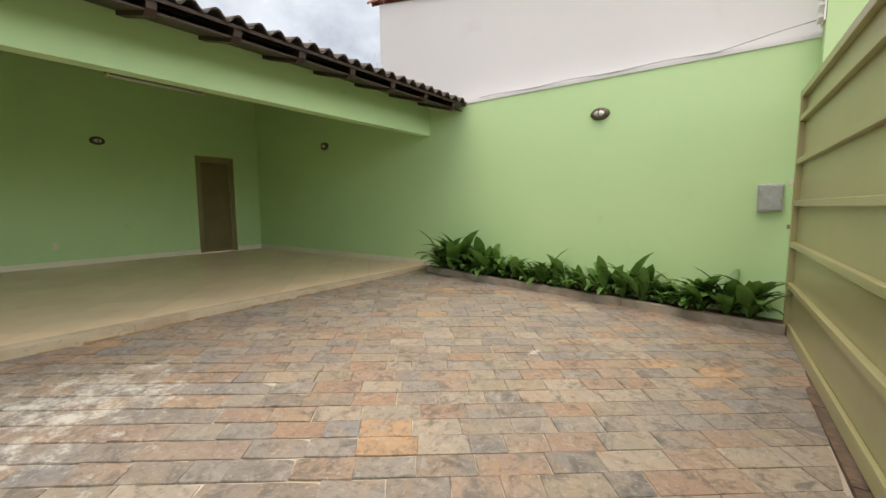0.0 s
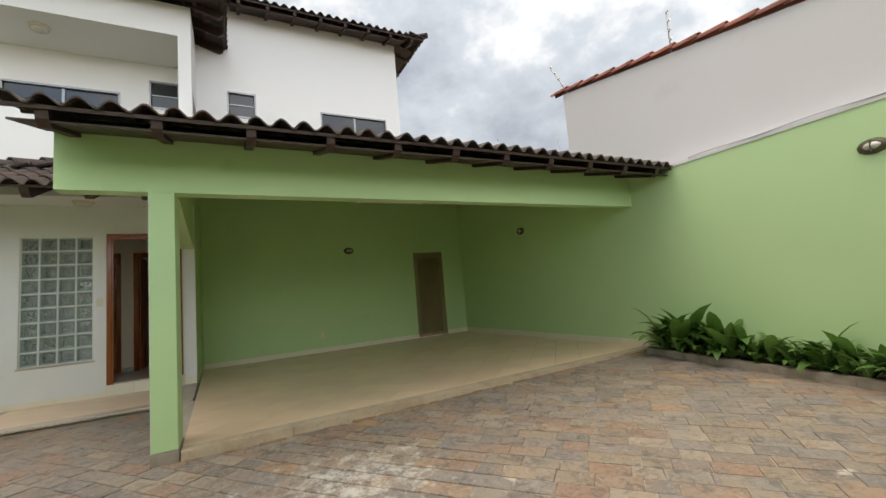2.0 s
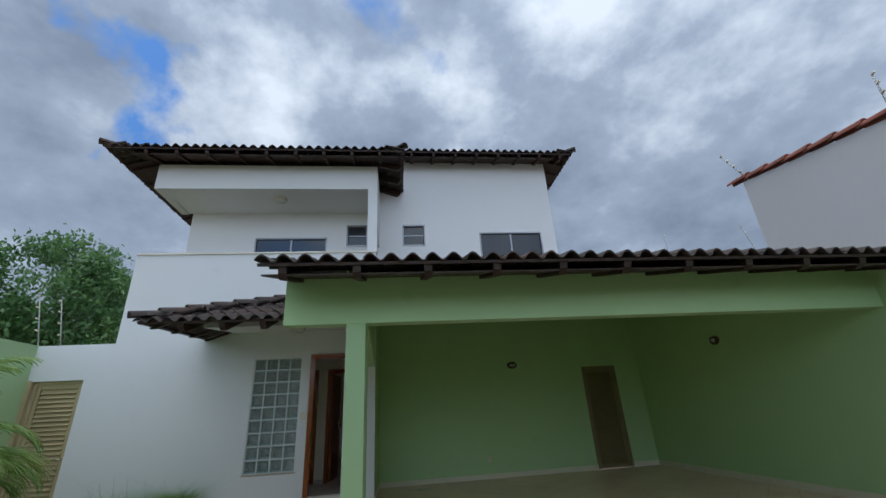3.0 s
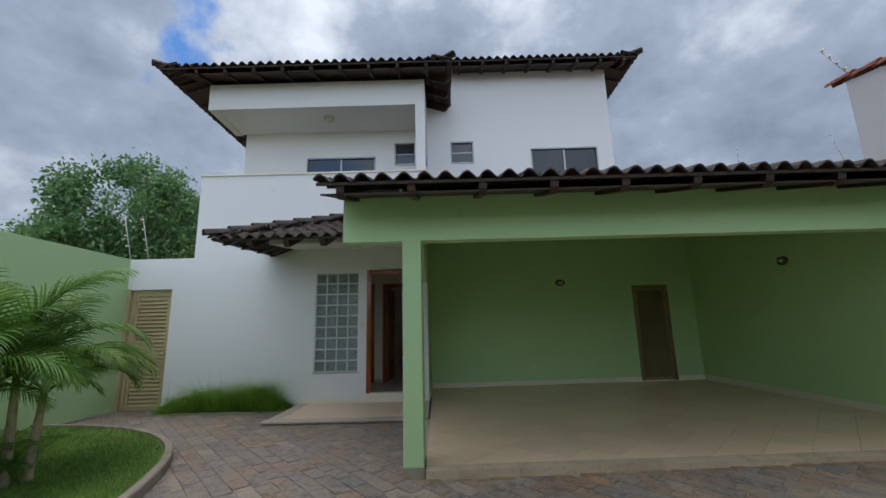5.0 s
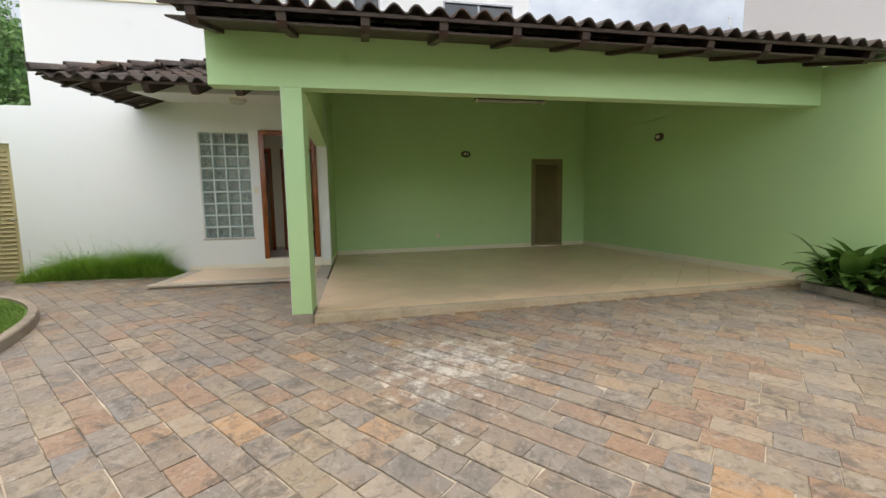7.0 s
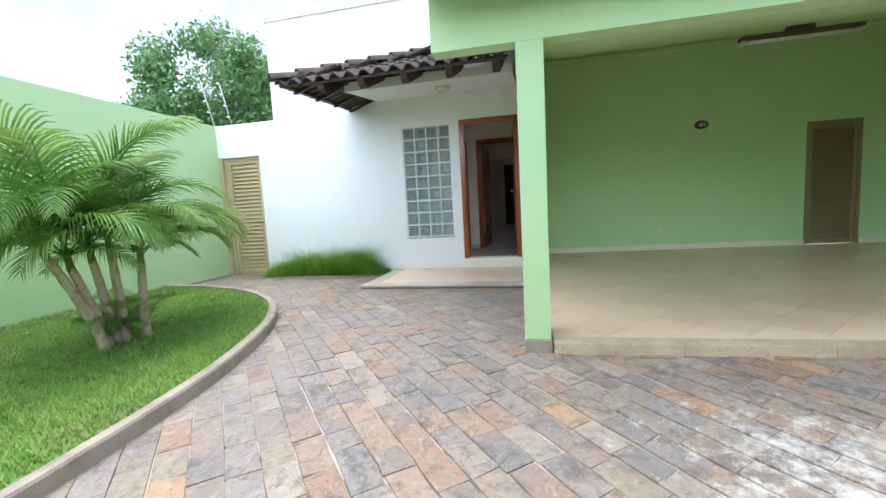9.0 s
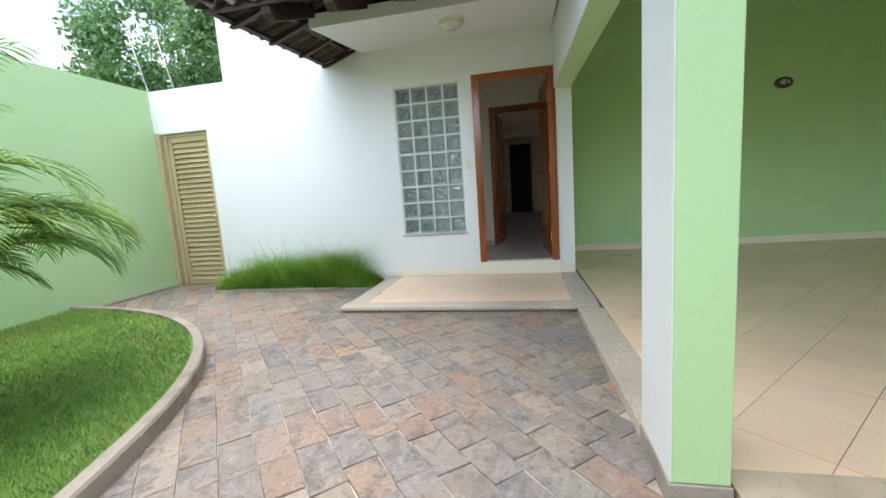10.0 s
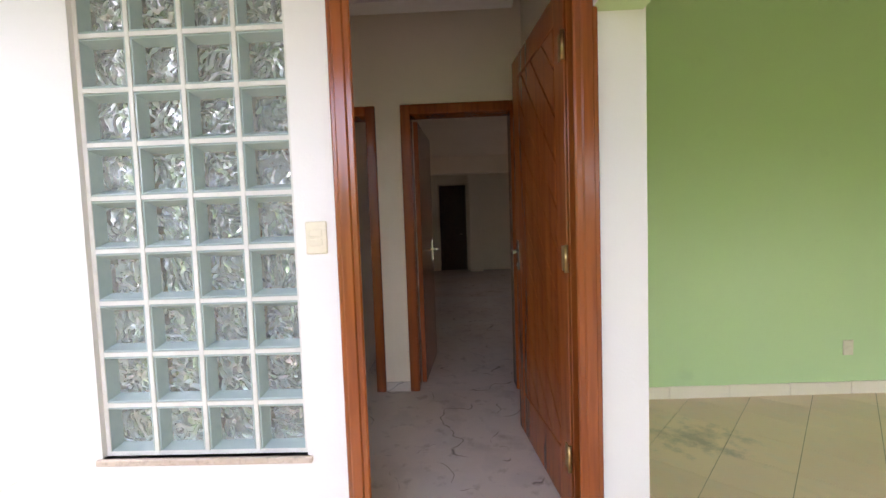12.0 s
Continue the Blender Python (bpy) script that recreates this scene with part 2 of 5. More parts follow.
M["cream"] = shade("cream skirting tile", (0.80, 0.73, 0.60), 0.35, spots=(((0.68, 0.58, 0.46), 3.0, 0.5, 0.8, 0.5),), bump=0.03, extra="world")
M["beige"] = shade("beige glazed floor tile", (0.84, 0.61, 0.43), 0.33, spots=(((0.77, 0.54, 0.365), 1.3, 0.42, 0.7, 0.7), ((0.46, 0.35, 0.25), 6.0, 0.62, 0.8, 0.3), ((0.72, 0.6, 0.47), 14.0, 0.5, 0.7, 0.35)), bump=0.05, bump_scale=30, per_object=0.05)
mark(M["beige"], (0.16, 0.13, 0.10), (-8.22, 0.24, 0.1), 0.5, 0.2, 7.0, 0.52, 0.74, 0.5)
M["grout"] = shade("brown joint mortar", (0.36, 0.26, 0.175), 0.9, spots=(((0.32, 0.22, 0.13), 2.0, 0.4, 0.7, 0.7),), bump=0.4, bump_scale=80, extra="world")
M["mortar"] = shade("sandy paving mortar", (0.44, 0.375, 0.30), 0.9, spots=(((0.07, 0.06, 0.05), 3.4, 0.53, 0.62, 0.85), ((0.60, 0.54, 0.46), 2.2, 0.54, 0.66, 0.7)), bump=0.7, bump_scale=70, extra="world")
M["edge"] = shade("worn sandy edging stone", (0.55, 0.44, 0.32), 0.6, spots=(((0.40, 0.30, 0.21), 5.0, 0.45, 0.65, 0.7), ((0.25, 0.2, 0.16), 22.0, 0.58, 0.7, 0.5)), bump=0.3, bump_scale=40, extra="world")
M["granite"] = shade("pale warm granite", (0.56, 0.47, 0.385), 0.4, spots=(((0.36, 0.29, 0.24), 55.0, 0.5, 0.62, 0.6), ((0.62, 0.56, 0.5), 30.0, 0.55, 0.66, 0.6), ((0.33, 0.26, 0.2), 2.0, 0.5, 0.75, 0.5)), bump=0.1, extra="world")
M["kerb"] = shade("weathered concrete kerb", (0.34, 0.285, 0.235), 0.9, spots=(((0.16, 0.135, 0.11), 4.0, 0.45, 0.7, 0.8), ((0.40, 0.33, 0.26), 14.0, 0.55, 0.7, 0.5)), bump=0.6, bump_scale=45, extra="world")
M["soil"] = shade("dark soil", (0.09, 0.055, 0.035), 0.95, spots=(((0.16, 0.1, 0.06), 12.0, 0.45, 0.7, 0.8),), bump=1.0, bump_scale=40, extra="world")
M["slate_a"] = slate_material("mixed slate slab", "object")
M["slate_b"] = slate_material("mixed slate slabs", "island")
for kind in ("slate_a", "slate_b"):
    mark(M[kind], (0.70, 0.64, 0.58), (-0.66, 3.09, 0.0), 0.22, 0.16, 9.0, 0.55, 0.66, 0.75)
M["tile"] = shade("dark weathered clay roof tile", (0.062, 0.046, 0.039), 0.8, spots=(((0.05, 0.043, 0.04), 3.0, 0.42, 0.66, 0.85), ((0.2, 0.17, 0.14), 9.0, 0.56, 0.75, 0.6), ((0.15, 0.08, 0.055), 1.5, 0.5, 0.7, 0.5)), bump=0.4, bump_scale=50, extra="world")
M["redtile"] = shade("red clay coping tile", (0.30, 0.10, 0.065), 0.8, spots=(((0.12, 0.05, 0.04), 4.0, 0.45, 0.7, 0.8),), bump=0.3, extra="world")
M["rafter"] = shade("dark stained rafter wood", (0.05, 0.024, 0.017), 0.55, spots=(((0.028, 0.014, 0.011), 14.0, 0.4, 0.65, 0.8),), bump=0.3, bump_scale=40, extra="world")
M["ground"] = shade("reddish bare ground", (0.25, 0.17, 0.11), 0.95, spots=(((0.1, 0.13, 0.05), 0.3, 0.45, 0.6, 0.8),), bump=0.4, extra="world")

# ---- mesh helpers ----
def box(bm, x0, x1, y0, y1, z0, z1, bevel=0.0):
    vs = [bm.verts.new((x, y, z)) for x in (x0, x1) for y in (y0, y1) for z in (z0, z1)]
    fs = [bm.faces.new([vs[i] for i in q]) for q in ((0, 1, 3, 2), (4, 6, 7, 5), (0, 4, 5, 1), (2, 3, 7, 6), (0, 2, 6, 4), (1, 5, 7, 3))]
    if bevel:
        bmesh.ops.bevel(bm, geom=list({ed for f in fs for ed in f.edges}), offset=bevel, segments=1, affect="EDGES")


def prism(bm, pts, z0, z1):
    """A prism on a plan polygon; z0 and z1 are numbers or functions of x, y."""
    za = z0 if callable(z0) else lambda x, y: z0
    zb = z1 if callable(z1) else lambda x, y: z1
    lo = [bm.verts.new((x, y, za(x, y))) for x, y in pts]
    hi = [bm.verts.new((x, y, zb(x, y))) for x, y in pts]
    bm.faces.new(hi)
    bm.faces.new(lo[::-1])
    for k in range(len(pts)):
        j = (k + 1) % len(pts)
        bm.faces.new((lo[k], lo[j], hi[j], hi[k]))


def tube(bm, pts, radii, n=8, caps=True):
    """A round tube through points with a radius at each."""
    rings = []
    for k, p in enumerate(pts):
        p = Vector(p)
        d = (Vector(pts[min(k + 1, len(pts) - 1)]) - Vector(pts[max(k - 1, 0)])).normalized()
        a = d.cross(Vector((0.31, 0.2, 0.93)) if abs(d.z) < 0.9 else Vector((1, 0, 0))).normalized()
        c = d.cross(a)
        rings.append([bm.verts.new(p + radii[k] * (math.cos(t) * a + math.sin(t) * c)) for t in (2 * math.pi * i / n for i in range(n))])
    for r, s in zip(rings, rings[1:]):
        for i in range(n):
            bm.faces.new((r[i], r[(i + 1) % n], s[(i + 1) % n], s[i])).smooth = True
    if caps:
        bm.faces.new(rings[0][::-1])
        bm.faces.new(rings[-1])


def mesh_of(bm, name, material, smooth=False):
    bmesh.ops.recalc_face_normals(bm, faces=bm.faces)
    me = bpy.data.meshes.new(name)
    if smooth:
        for f in bm.faces:
            f.smooth = True
    bm.to_mesh(me)
    bm.free()
    me.materials.append(material)
    return me


def thing(name, bm, material, label, category, group="", kind="", smooth=False):
    return tagged(new(name, mesh_of(bm, name, material, smooth)), label, category, group, kind)


def holder(name, at, label, category, group="", kind=""):
    ob = new(name)
    ob.empty_display_size = 0.1
    ob.matrix_basis = at if isinstance(at, Matrix) else Matrix.Translation(at)
    return tagged(ob, label, category, group, kind)


def part(name, bm, material, parent, label="", smooth=False):
    """One mesh under a thing or part, built in the thing's own space."""
    ob = new(name, mesh_of(bm, name, material, smooth))
    ob.parent = parent
    return tagged(ob, label)


def piece(name, mesh, parent, m):
    ob = new(name, mesh)
    ob.parent = parent
    ob.matrix_basis = m
    return ob


def structure(name, bm, material, label, category):
    return thing(name, bm, material, label, category, kind="structure")


def clip(poly, keep):
    """The part of a plan polygon inside the convex polygon keep (counter-clockwise)."""
    for k in range(len(keep)):
        (ax, ay), (bx, by) = keep[k], keep[(k + 1) % len(keep)]
        side = lambda p: (bx - ax) * (p[1] - ay) - (by - ay) * (p[0] - ax)
        got = []
        for i in range(len(poly)):
            p, q = poly[i], poly[(i + 1) % len(poly)]
            a, b = side(p), side(q)
            if a >= 0:
                got.append(p)
            if (a >= 0) != (b >= 0):
                s = a / (a - b)
                got.append((p[0] + s * (q[0] - p[0]), p[1] + s * (q[1] - p[1])))
        poly = got
        if len(poly) < 3:
            return []
    return poly


def area(poly):
    return 0.5 * sum(poly[i][0] * poly[(i + 1) % len(poly)][1] - poly[(i + 1) % len(poly)][0] * poly[i][1] for i in range(len(poly)))


# ---- the plan ----
XF, XB, XG = -7.15, -8.80, -3.54      # house front, garage back wall, garage front beam
YN, YS = 5.34, -6.20                  # north and south boundary walls
XU = -8.30                            # set-back upper wall
FLOOR = 0.25                          # floor inside the house


def gz(x, y):
    """Height of the paved yard: level by the house, falling a little to the gate."""
    return -0.045 * max(0.0, x + 3.5) + 0.018 * max(0.0, y) + 0.014 * min(max(0.0, -2.9 - x), 2.6)


def fz(x, y):
    """Height of the garage floor."""
    return 0.083 + 0.008 * (y + 0.45)


# ---- structure ----
bm = bmesh.new()
box(bm, -900, 900, -900, 900, -0.6, -0.32)
structure("ground", bm, M["ground"], "bare reddish earth ground reaching the horizon", "ground")

bm = bmesh.new()
for i in range(24):
    for j in range(30):
        x0, x1 = -7.15 + 8.55 * i / 24, -7.15 + 8.55 * (i + 1) / 24
        y0, y1 = -6.2 + 11.54 * j / 30, -6.2 + 11.54 * (j + 1) / 30
        bm.faces.new([bm.verts.new((x, y, gz(x, y) - 0.0055)) for x, y in ((x0, y0), (x1, y0), (x1, y1), (x0, y1))])
bmesh.ops.remove_doubles(bm, verts=bm.verts, dist=0.001)
bmesh.ops.solidify(bm, geom=bm.faces[:], thickness=0.2)
pavement = structure("pavement", bm, M["mortar"], "yard paving of mixed slate slabs in sandy mortar", "pavement")

bm = bmesh.new()
prism(bm, [(XB, -0.57), (-3.66, -0.45), (-3.66, YN), (XB, YN)], -0.2, lambda x, y: fz(x, y) - 0.003)
garage_floor = structure("floor", bm, M["grout"], "garage floor of beige glazed tiles laid diagonally", "floor")

# house front with its openings
bm = bmesh.new()
x0, x1 = XF - 0.15, XF
for a, b, c, d in ((-6.2, -6.13, 0, 2.78), (-6.13, -5.35, 2.2, 2.78), (-5.35, -4.99, 0, 2.78), (-4.99, -2.65, 0, 4.41), (-2.65, -1.85, 0, 0.625), (-2.65, -1.85, 2.425, 4.41),
                   (-1.85, -1.69, 0, 4.41), (-1.69, -0.75, 0, 0.25), (-1.69, -0.75, 2.46, 4.41), (-0.75, -0.57, 0, 4.41)):
    box(bm, x0, x1, a, b, -0.1 if c == 0 else c, d)
bmesh.ops.remove_doubles(bm, verts=bm.verts, dist=0.0005)
structure("wall_front", bm, M["white"], "white painted house front wall with entrance and glass block opening", "wall")
bm = bmesh.new()
box(bm, XF - 0.18, XF + 0.03, -5.0, -0.56, 4.41, 4.44)
structure("trim", bm, M["cream"], "thin stone capping of the balcony parapet", "coping")

bm = bmesh.new()
for a, b, c, d in ((-0.57, 3.97, 0, 2.9), (3.97, 4.77, 2.2, 2.9), (4.77, YN + 0.15, 0, 2.9)):
    box(bm, XB - 0.15, XB, a, b, c, d)
structure("wall_garage_back", bm, M["green"], "green painted back wall of the garage with a door", "wall")
bm = bmesh.new()
box(bm, XB, XF - 0.152, -0.69, -0.57, 0, 2.9)
structure("wall_garage_side", bm, M["green"], "green painted garage side wall against the house", "wall")
bm = bmesh.new()
box(bm, XB - 0.15, XG + 0.098, YN, YN + 0.15, -0.5, 2.64)
box(bm, XG + 0.098, 1.4, YN, YN + 0.15, -0.5, 2.6)
structure("wall_north", bm, M["green"], "light green boundary wall along the garage and yard", "wall")
bm = bmesh.new()
box(bm, XG + 0.1, 1.4, YN - 0.012, YN + 0.16, 2.6, 2.64)
structure("trim", bm, M["neighbour"], "pale cement capping along the boundary wall", "coping")
bm = bmesh.new()
box(bm, -13.0, 1.4, YS - 0.15, YS, -0.5, 2.79)
structure("wall_south", bm, M["green"], "light green boundary wall behind the palms", "wall")
bm = bmesh.new()
box(bm, 1.21, 1.41, YS, 2.5, -0.5, 2.75)
box(bm, 1.05, 1.33, 5.12, YN, -0.5, 3.3)
structure("wall_street", bm, M["green"], "light green street wall beside the gate", "wall")

# garage frame
bm = bmesh.new()
box(bm, XG - 0.15, XG, -1.25, YN, 2.21, 2.70)
beam = structure("beam_garage_front", bm, M["green"], "light green front beam of the garage", "beam")
bm = bmesh.new()
prism(bm, [(XG - 0.15, -0.655), (XG - 0.15, -0.455), (XF, -0.58), (XF, -0.76)], 2.21, 2.9)
structure("beam_garage_side", bm, M["green"], "light green side beam from column to house", "beam")
bm = bmesh.new()
prism(bm, [(XG - 0.152, -0.661), (XG - 0.152, -0.657), (XF + 0.002, -0.762), (XF + 0.002, -0.766)], 2.212, 2.9)
structure("trim", bm, M["white"], "white painted porch face of the garage side beam", "beam face")
# upper storey
bm = bmesh.new()
W = ((-3.324, -1.75, 3.2, 5.257), (-1.317, -0.84, 5.02, 5.565), (-0.03, 0.498, 5.02, 5.565), (1.8, 3.325, 4.15, 5.355))
ys = [-4.75, -3.324, -1.75, -1.317, -0.84, -0.03, 0.498, 1.8, 3.325, 3.68]
for a, b in zip(ys, ys[1:]):
    hole = next((w for w in W if abs(w[0] - a) < 1e-3), None)
    low = 2.9 if b < -0.5 else 4.06
    for c, d in (((low, hole[2]), (hole[3], 7.45)) if hole else ((low, 7.45),)):
        top = 6.6 if b < -0.5 else d
        box(bm, XU - 0.15, XU, a, b, c, min(d, top))
bmesh.ops.remove_doubles(bm, verts=bm.verts, dist=0.0005)
structure("wall_upper", bm, M["white"], "white upper storey wall with dark windows", "wall")
bm = bmesh.new()
box(bm, -14.0, XU - 0.15, -4.75, -4.60, 2.9, 6.5)
box(bm, -14.0, XU - 0.15, 3.53, 3.68, 4.31, 7.45)
box(bm, -14.15, -14.0, -4.75, 3.68, 3.0, 7.2)
# the gap in the south wall is an unseen opening, added for hall light
for a, b, c, d in ((-18.6, -13.0, 0, 2.9), (-13.0, -10.0, 0, 1.1), (-13.0, -10.0, 2.3, 2.9), (-10.0, XF - 0.152, 0, 2.9)):
    box(bm, a, b, -4.99, -4.84, c, d)
structure("wall_house_sides", bm, M["white"], "white painted side and back walls of the house", "wall")
bm = bmesh.new()
box(bm, XU, XF - 0.152, -4.99, -0.57, 3.47, 3.6)
structure("floor_balcony", bm, M["white"], "balcony floor slab behind the white parapet", "floor")
bm = bmesh.new()
box(bm, XF - 0.15, XF, -4.99, -0.56, 5.86, 6.42)
box(bm, XU, XF - 0.15, -4.99, -4.84, 5.86, 6.42)
box(bm, XF - 0.15, XF, -0.75, -0.56, 4.44, 5.86)
box(bm, XU, XF - 0.15, -0.71, -0.56, 5.0, 6.42)
structure("wall_balcony", bm, M["white"], "white balcony beam and post", "wall")
bm = bmesh.new()
box(bm, XU, XF - 0.152, -4.838, -0.712, 5.88, 5.96)
structure("ceiling_balcony", bm, M["white"], "white balcony ceiling", "ceiling")

# porch slab over the entrance
bm = bmesh.new()
prism(bm, [(XF, -3.03), (-5.90, -3.03), (-5.90, -0.77), (XF, -0.77)], lambda x, y: 2.73 + 0.128 * (-5.90 - x), lambda x, y: 2.85 + 0.128 * (-5.90 - x))
structure("ceiling_porch", bm, M["white"], "white porch ceiling slab over the entrance", "ceiling")

# neighbour behind the north wall: side wall whose verge falls towards the street
bm = bmesh.new()
v = [bm.verts.new(p) for p in ((-4.80, 5.52, 0), (4.0, 5.52, 0), (4.0, 5.52, 2.97), (-4.80, 5.52, 4.62))]
face = bm.faces.new(v)
ext = bmesh.ops.extrude_face_region(bm, geom=[face])
bmesh.ops.translate(bm, vec=(0, 5.0, 0), verts=[x for x in ext["geom"] if isinstance(x, bmesh.types.BMVert)])
neighbour = structure("wall_neighbour", bm, M["neighbour"], "tall weathered white side wall of the neighbouring house", "wall")

# ---- more materials ----
M["wood"] = shade("red-brown varnished wood", (0.29, 0.072, 0.016), 0.2, spots=(((0.17, 0.038, 0.01), 22.0, 0.42, 0.66, 0.6), ((0.38, 0.115, 0.026), 6.0, 0.5, 0.7, 0.5)), bump=0.03, bump_scale=40, extra="world")


def upright_grain(m):
    """Stretches a wood's noises along z."""
    n, l = m.node_tree.nodes, m.node_tree.links
    for t in [t for t in n if t.bl_idname == "ShaderNodeTexNoise"]:
        src = t.inputs["Vector"].links[0].from_socket
        g = n.new("ShaderNodeMapping")
        g.inputs["Scale"].default_value = (1.6, 1.6, 0.1)
        l.new(src, g.inputs["Vector"])
        l.new(g.outputs["Vector"], t.inputs["Vector"])


def leafy(m, amount):
    """Lets some light pass through thin leaves."""
    n, l = m.node_tree.nodes, m.node_tree.links
    b, o = n["Principled BSDF"], n["Material Output"]
    t, x = n.new("ShaderNodeBsdfTranslucent"), n.new("ShaderNodeMixShader")
    l.new(b.inputs["Base Color"].links[0].from_socket, t.inputs["Color"])
    x.inputs["Fac"].default_value = amount
    l.new(b.outputs["BSDF"], x.inputs[1])
    l.new(t.outputs["BSDF"], x.inputs[2])
    l.new(x.outputs["Shader"], o.inputs["Surface"])


upright_grain(M["wood"])
M["olive"] = shade("olive painted metal", (0.40, 0.36, 0.19), 0.33, spots=(((0.33, 0.30, 0.15), 1.5, 0.4, 0.7, 0.6), ((0.43, 0.38, 0.22), 7.0, 0.55, 0.75, 0.4)), bump=0.04, bump_scale=60, extra="world")
M["sand"] = shade("sand-coloured painted metal", (0.50, 0.40, 0.22), 0.42, spots=(((0.42, 0.33, 0.18), 3.0, 0.4, 0.7, 0.6),), bump=0.04, extra="world")
M["brown"] = shade("dull brown painted metal", (0.27, 0.205, 0.11), 0.5, spots=(((0.2, 0.15, 0.08), 3.0, 0.4, 0.7, 0.6),), bump=0.04, extra="world")
M["bronze"] = shade("dark bronze lamp metal", (0.10, 0.08, 0.055), 0.45, 0.4, spots=(((0.12, 0.1, 0.07), 20.0, 0.5, 0.7, 0.6),))
M["frost"] = shade("frosted lamp glass", (0.62, 0.60, 0.54), 0.25, spots=(((0.45, 0.42, 0.36), 12.0, 0.5, 0.7, 0.5),))
M["plastic"] = shade("ivory plastic", (0.72, 0.66, 0.52), 0.4, spots=(((0.6, 0.54, 0.42), 20.0, 0.5, 0.8, 0.4),))
M["chrome"] = shade("brushed chrome", (0.62, 0.6, 0.57), 0.25, 1.0)
M["brass"] = shade("worn brass", (0.55, 0.38, 0.16), 0.35, 1.0, spots=(((0.3, 0.2, 0.1), 60.0, 0.5, 0.7, 0.6),))
M["zinc"] = shade("galvanised sheet", (0.42, 0.43, 0.42), 0.5, 0.5, spots=(((0.3, 0.31, 0.3), 9.0, 0.45, 0.65, 0.7), ((0.55, 0.56, 0.55), 25.0, 0.5, 0.7, 0.5)), bump=0.05)
M["stucco_in"] = shade("off-white interior paint", (0.84, 0.76, 0.63), 0.7, spots=(((0.76, 0.67, 0.54), 1.0, 0.45, 0.75, 0.5),), bump=0.05, extra="world")
M["marble"] = shade("scuffed grey marble floor", (0.56, 0.49, 0.43), 0.2, spots=(((0.36, 0.31, 0.27), 4.0, 0.50, 0.66, 0.65), ((0.62, 0.58, 0.55), 2.0, 0.45, 0.6, 0.6), ((0.26, 0.22, 0.19), 12.0, 0.58, 0.70, 0.4)), bump=0.02, extra="world")
scratches(M["marble"], (0.10, 0.08, 0.07), 3.2, 0.006, 0.8)
M["dark_glass"] = shade("dark window glass", (0.03, 0.035, 0.04), 0.06, spec=0.6)
M["alu"] = shade("grey aluminium frame", (0.30, 0.31, 0.32), 0.4, 0.7)
M["joint"] = shade("white block joint mortar", (0.66, 0.66, 0.62), 0.7, spots=(((0.5, 0.5, 0.46), 15.0, 0.5, 0.75, 0.5),))
M["leaf"] = shade("glossy dark green leaf", (0.115, 0.235, 0.055), 0.34, spots=(((0.17, 0.33, 0.08), 6.0, 0.45, 0.7, 0.7), ((0.2, 0.2, 0.05), 2.2, 0.64, 0.78, 0.6)), island=0.35, extra="world")
M["palm"] = shade("fresh green palm leaf", (0.16, 0.31, 0.06), 0.42, spots=(((0.33, 0.43, 0.11), 1.6, 0.46, 0.66, 0.75), ((0.08, 0.18, 0.035), 3.0, 0.5, 0.68, 0.6)), island=0.25, extra="world")
M["palm_trunk"] = shade("ringed pale palm trunk", (0.60, 0.47, 0.34), 0.75, spots=(((0.34, 0.25, 0.14), 9.0, 0.47, 0.62, 0.7), ((0.6, 0.54, 0.44), 20.0, 0.55, 0.7, 0.6)), bump=0.5, bump_scale=50, extra="world")
M["lawn"] = shade("short lawn grass", (0.18, 0.32, 0.055), 0.7, spots=(((0.25, 0.38, 0.08), 2.0, 0.42, 0.64, 0.8), ((0.28, 0.24, 0.11), 1.1, 0.58, 0.75, 0.7), ((0.09, 0.18, 0.03), 9.0, 0.5, 0.7, 0.6)), island=0.3, extra="world")
M["mondo"] = shade("fine dark grass tuft", (0.13, 0.28, 0.03), 0.5, spots=(((0.25, 0.42, 0.06), 4.0, 0.42, 0.62, 0.8),), island=0.35, extra="world")
M["tree_leaf"] = shade("dense tree foliage", (0.12, 0.245, 0.085), 0.4, spots=(((0.20, 0.33, 0.12), 0.9, 0.42, 0.64, 0.8),), island=0.4, extra="world")
for kind, amount in (("leaf", 0.25), ("palm", 0.4), ("lawn", 0.2), ("mondo", 0.35), ("tree_leaf", 0.4)):
    leafy(M[kind], amount)
M["bark"] = shade("grey-brown bark", (0.16, 0.12, 0.09), 0.9, spots=(((0.08, 0.06, 0.05), 8.0, 0.45, 0.65, 0.8),), bump=0.8, bump_scale=20, extra="world")
M["wire"] = shade("galvanised fence rod", (0.45, 0.45, 0.45), 0.5, 0.4)
M["sandy"] = shade("orange sandy dirt", (0.33, 0.225, 0.13), 0.95, spots=(((0.25, 0.16, 0.09), 12.0, 0.45, 0.65, 0.8),), bump=0.8, bump_scale=60, extra="world")
M["dry"] = shade("dry stalk", (0.32, 0.24, 0.12), 0.8)


def glass_material():
    m = shade("pressed glass block", (0.66, 0.74, 0.72), 0.05, bump=0.8, bump_scale=11, extra="world")
    b = m.node_tree.nodes["Principled BSDF"]
    b.inputs["Transmission Weight"].default_value, b.inputs["IOR"].default_value = 0.85, 1.3
    for n in m.node_tree.nodes:
        if n.bl_idname == "ShaderNodeBump":
            n.inputs["Distance"].default_value = 0.05
        if n.bl_idname == "ShaderNodeTexNoise":
            n.inputs["Detail"].default_value, n.inputs["Distortion"].default_value = 0.0, 2.2
    return m


M["glass"] = glass_material()

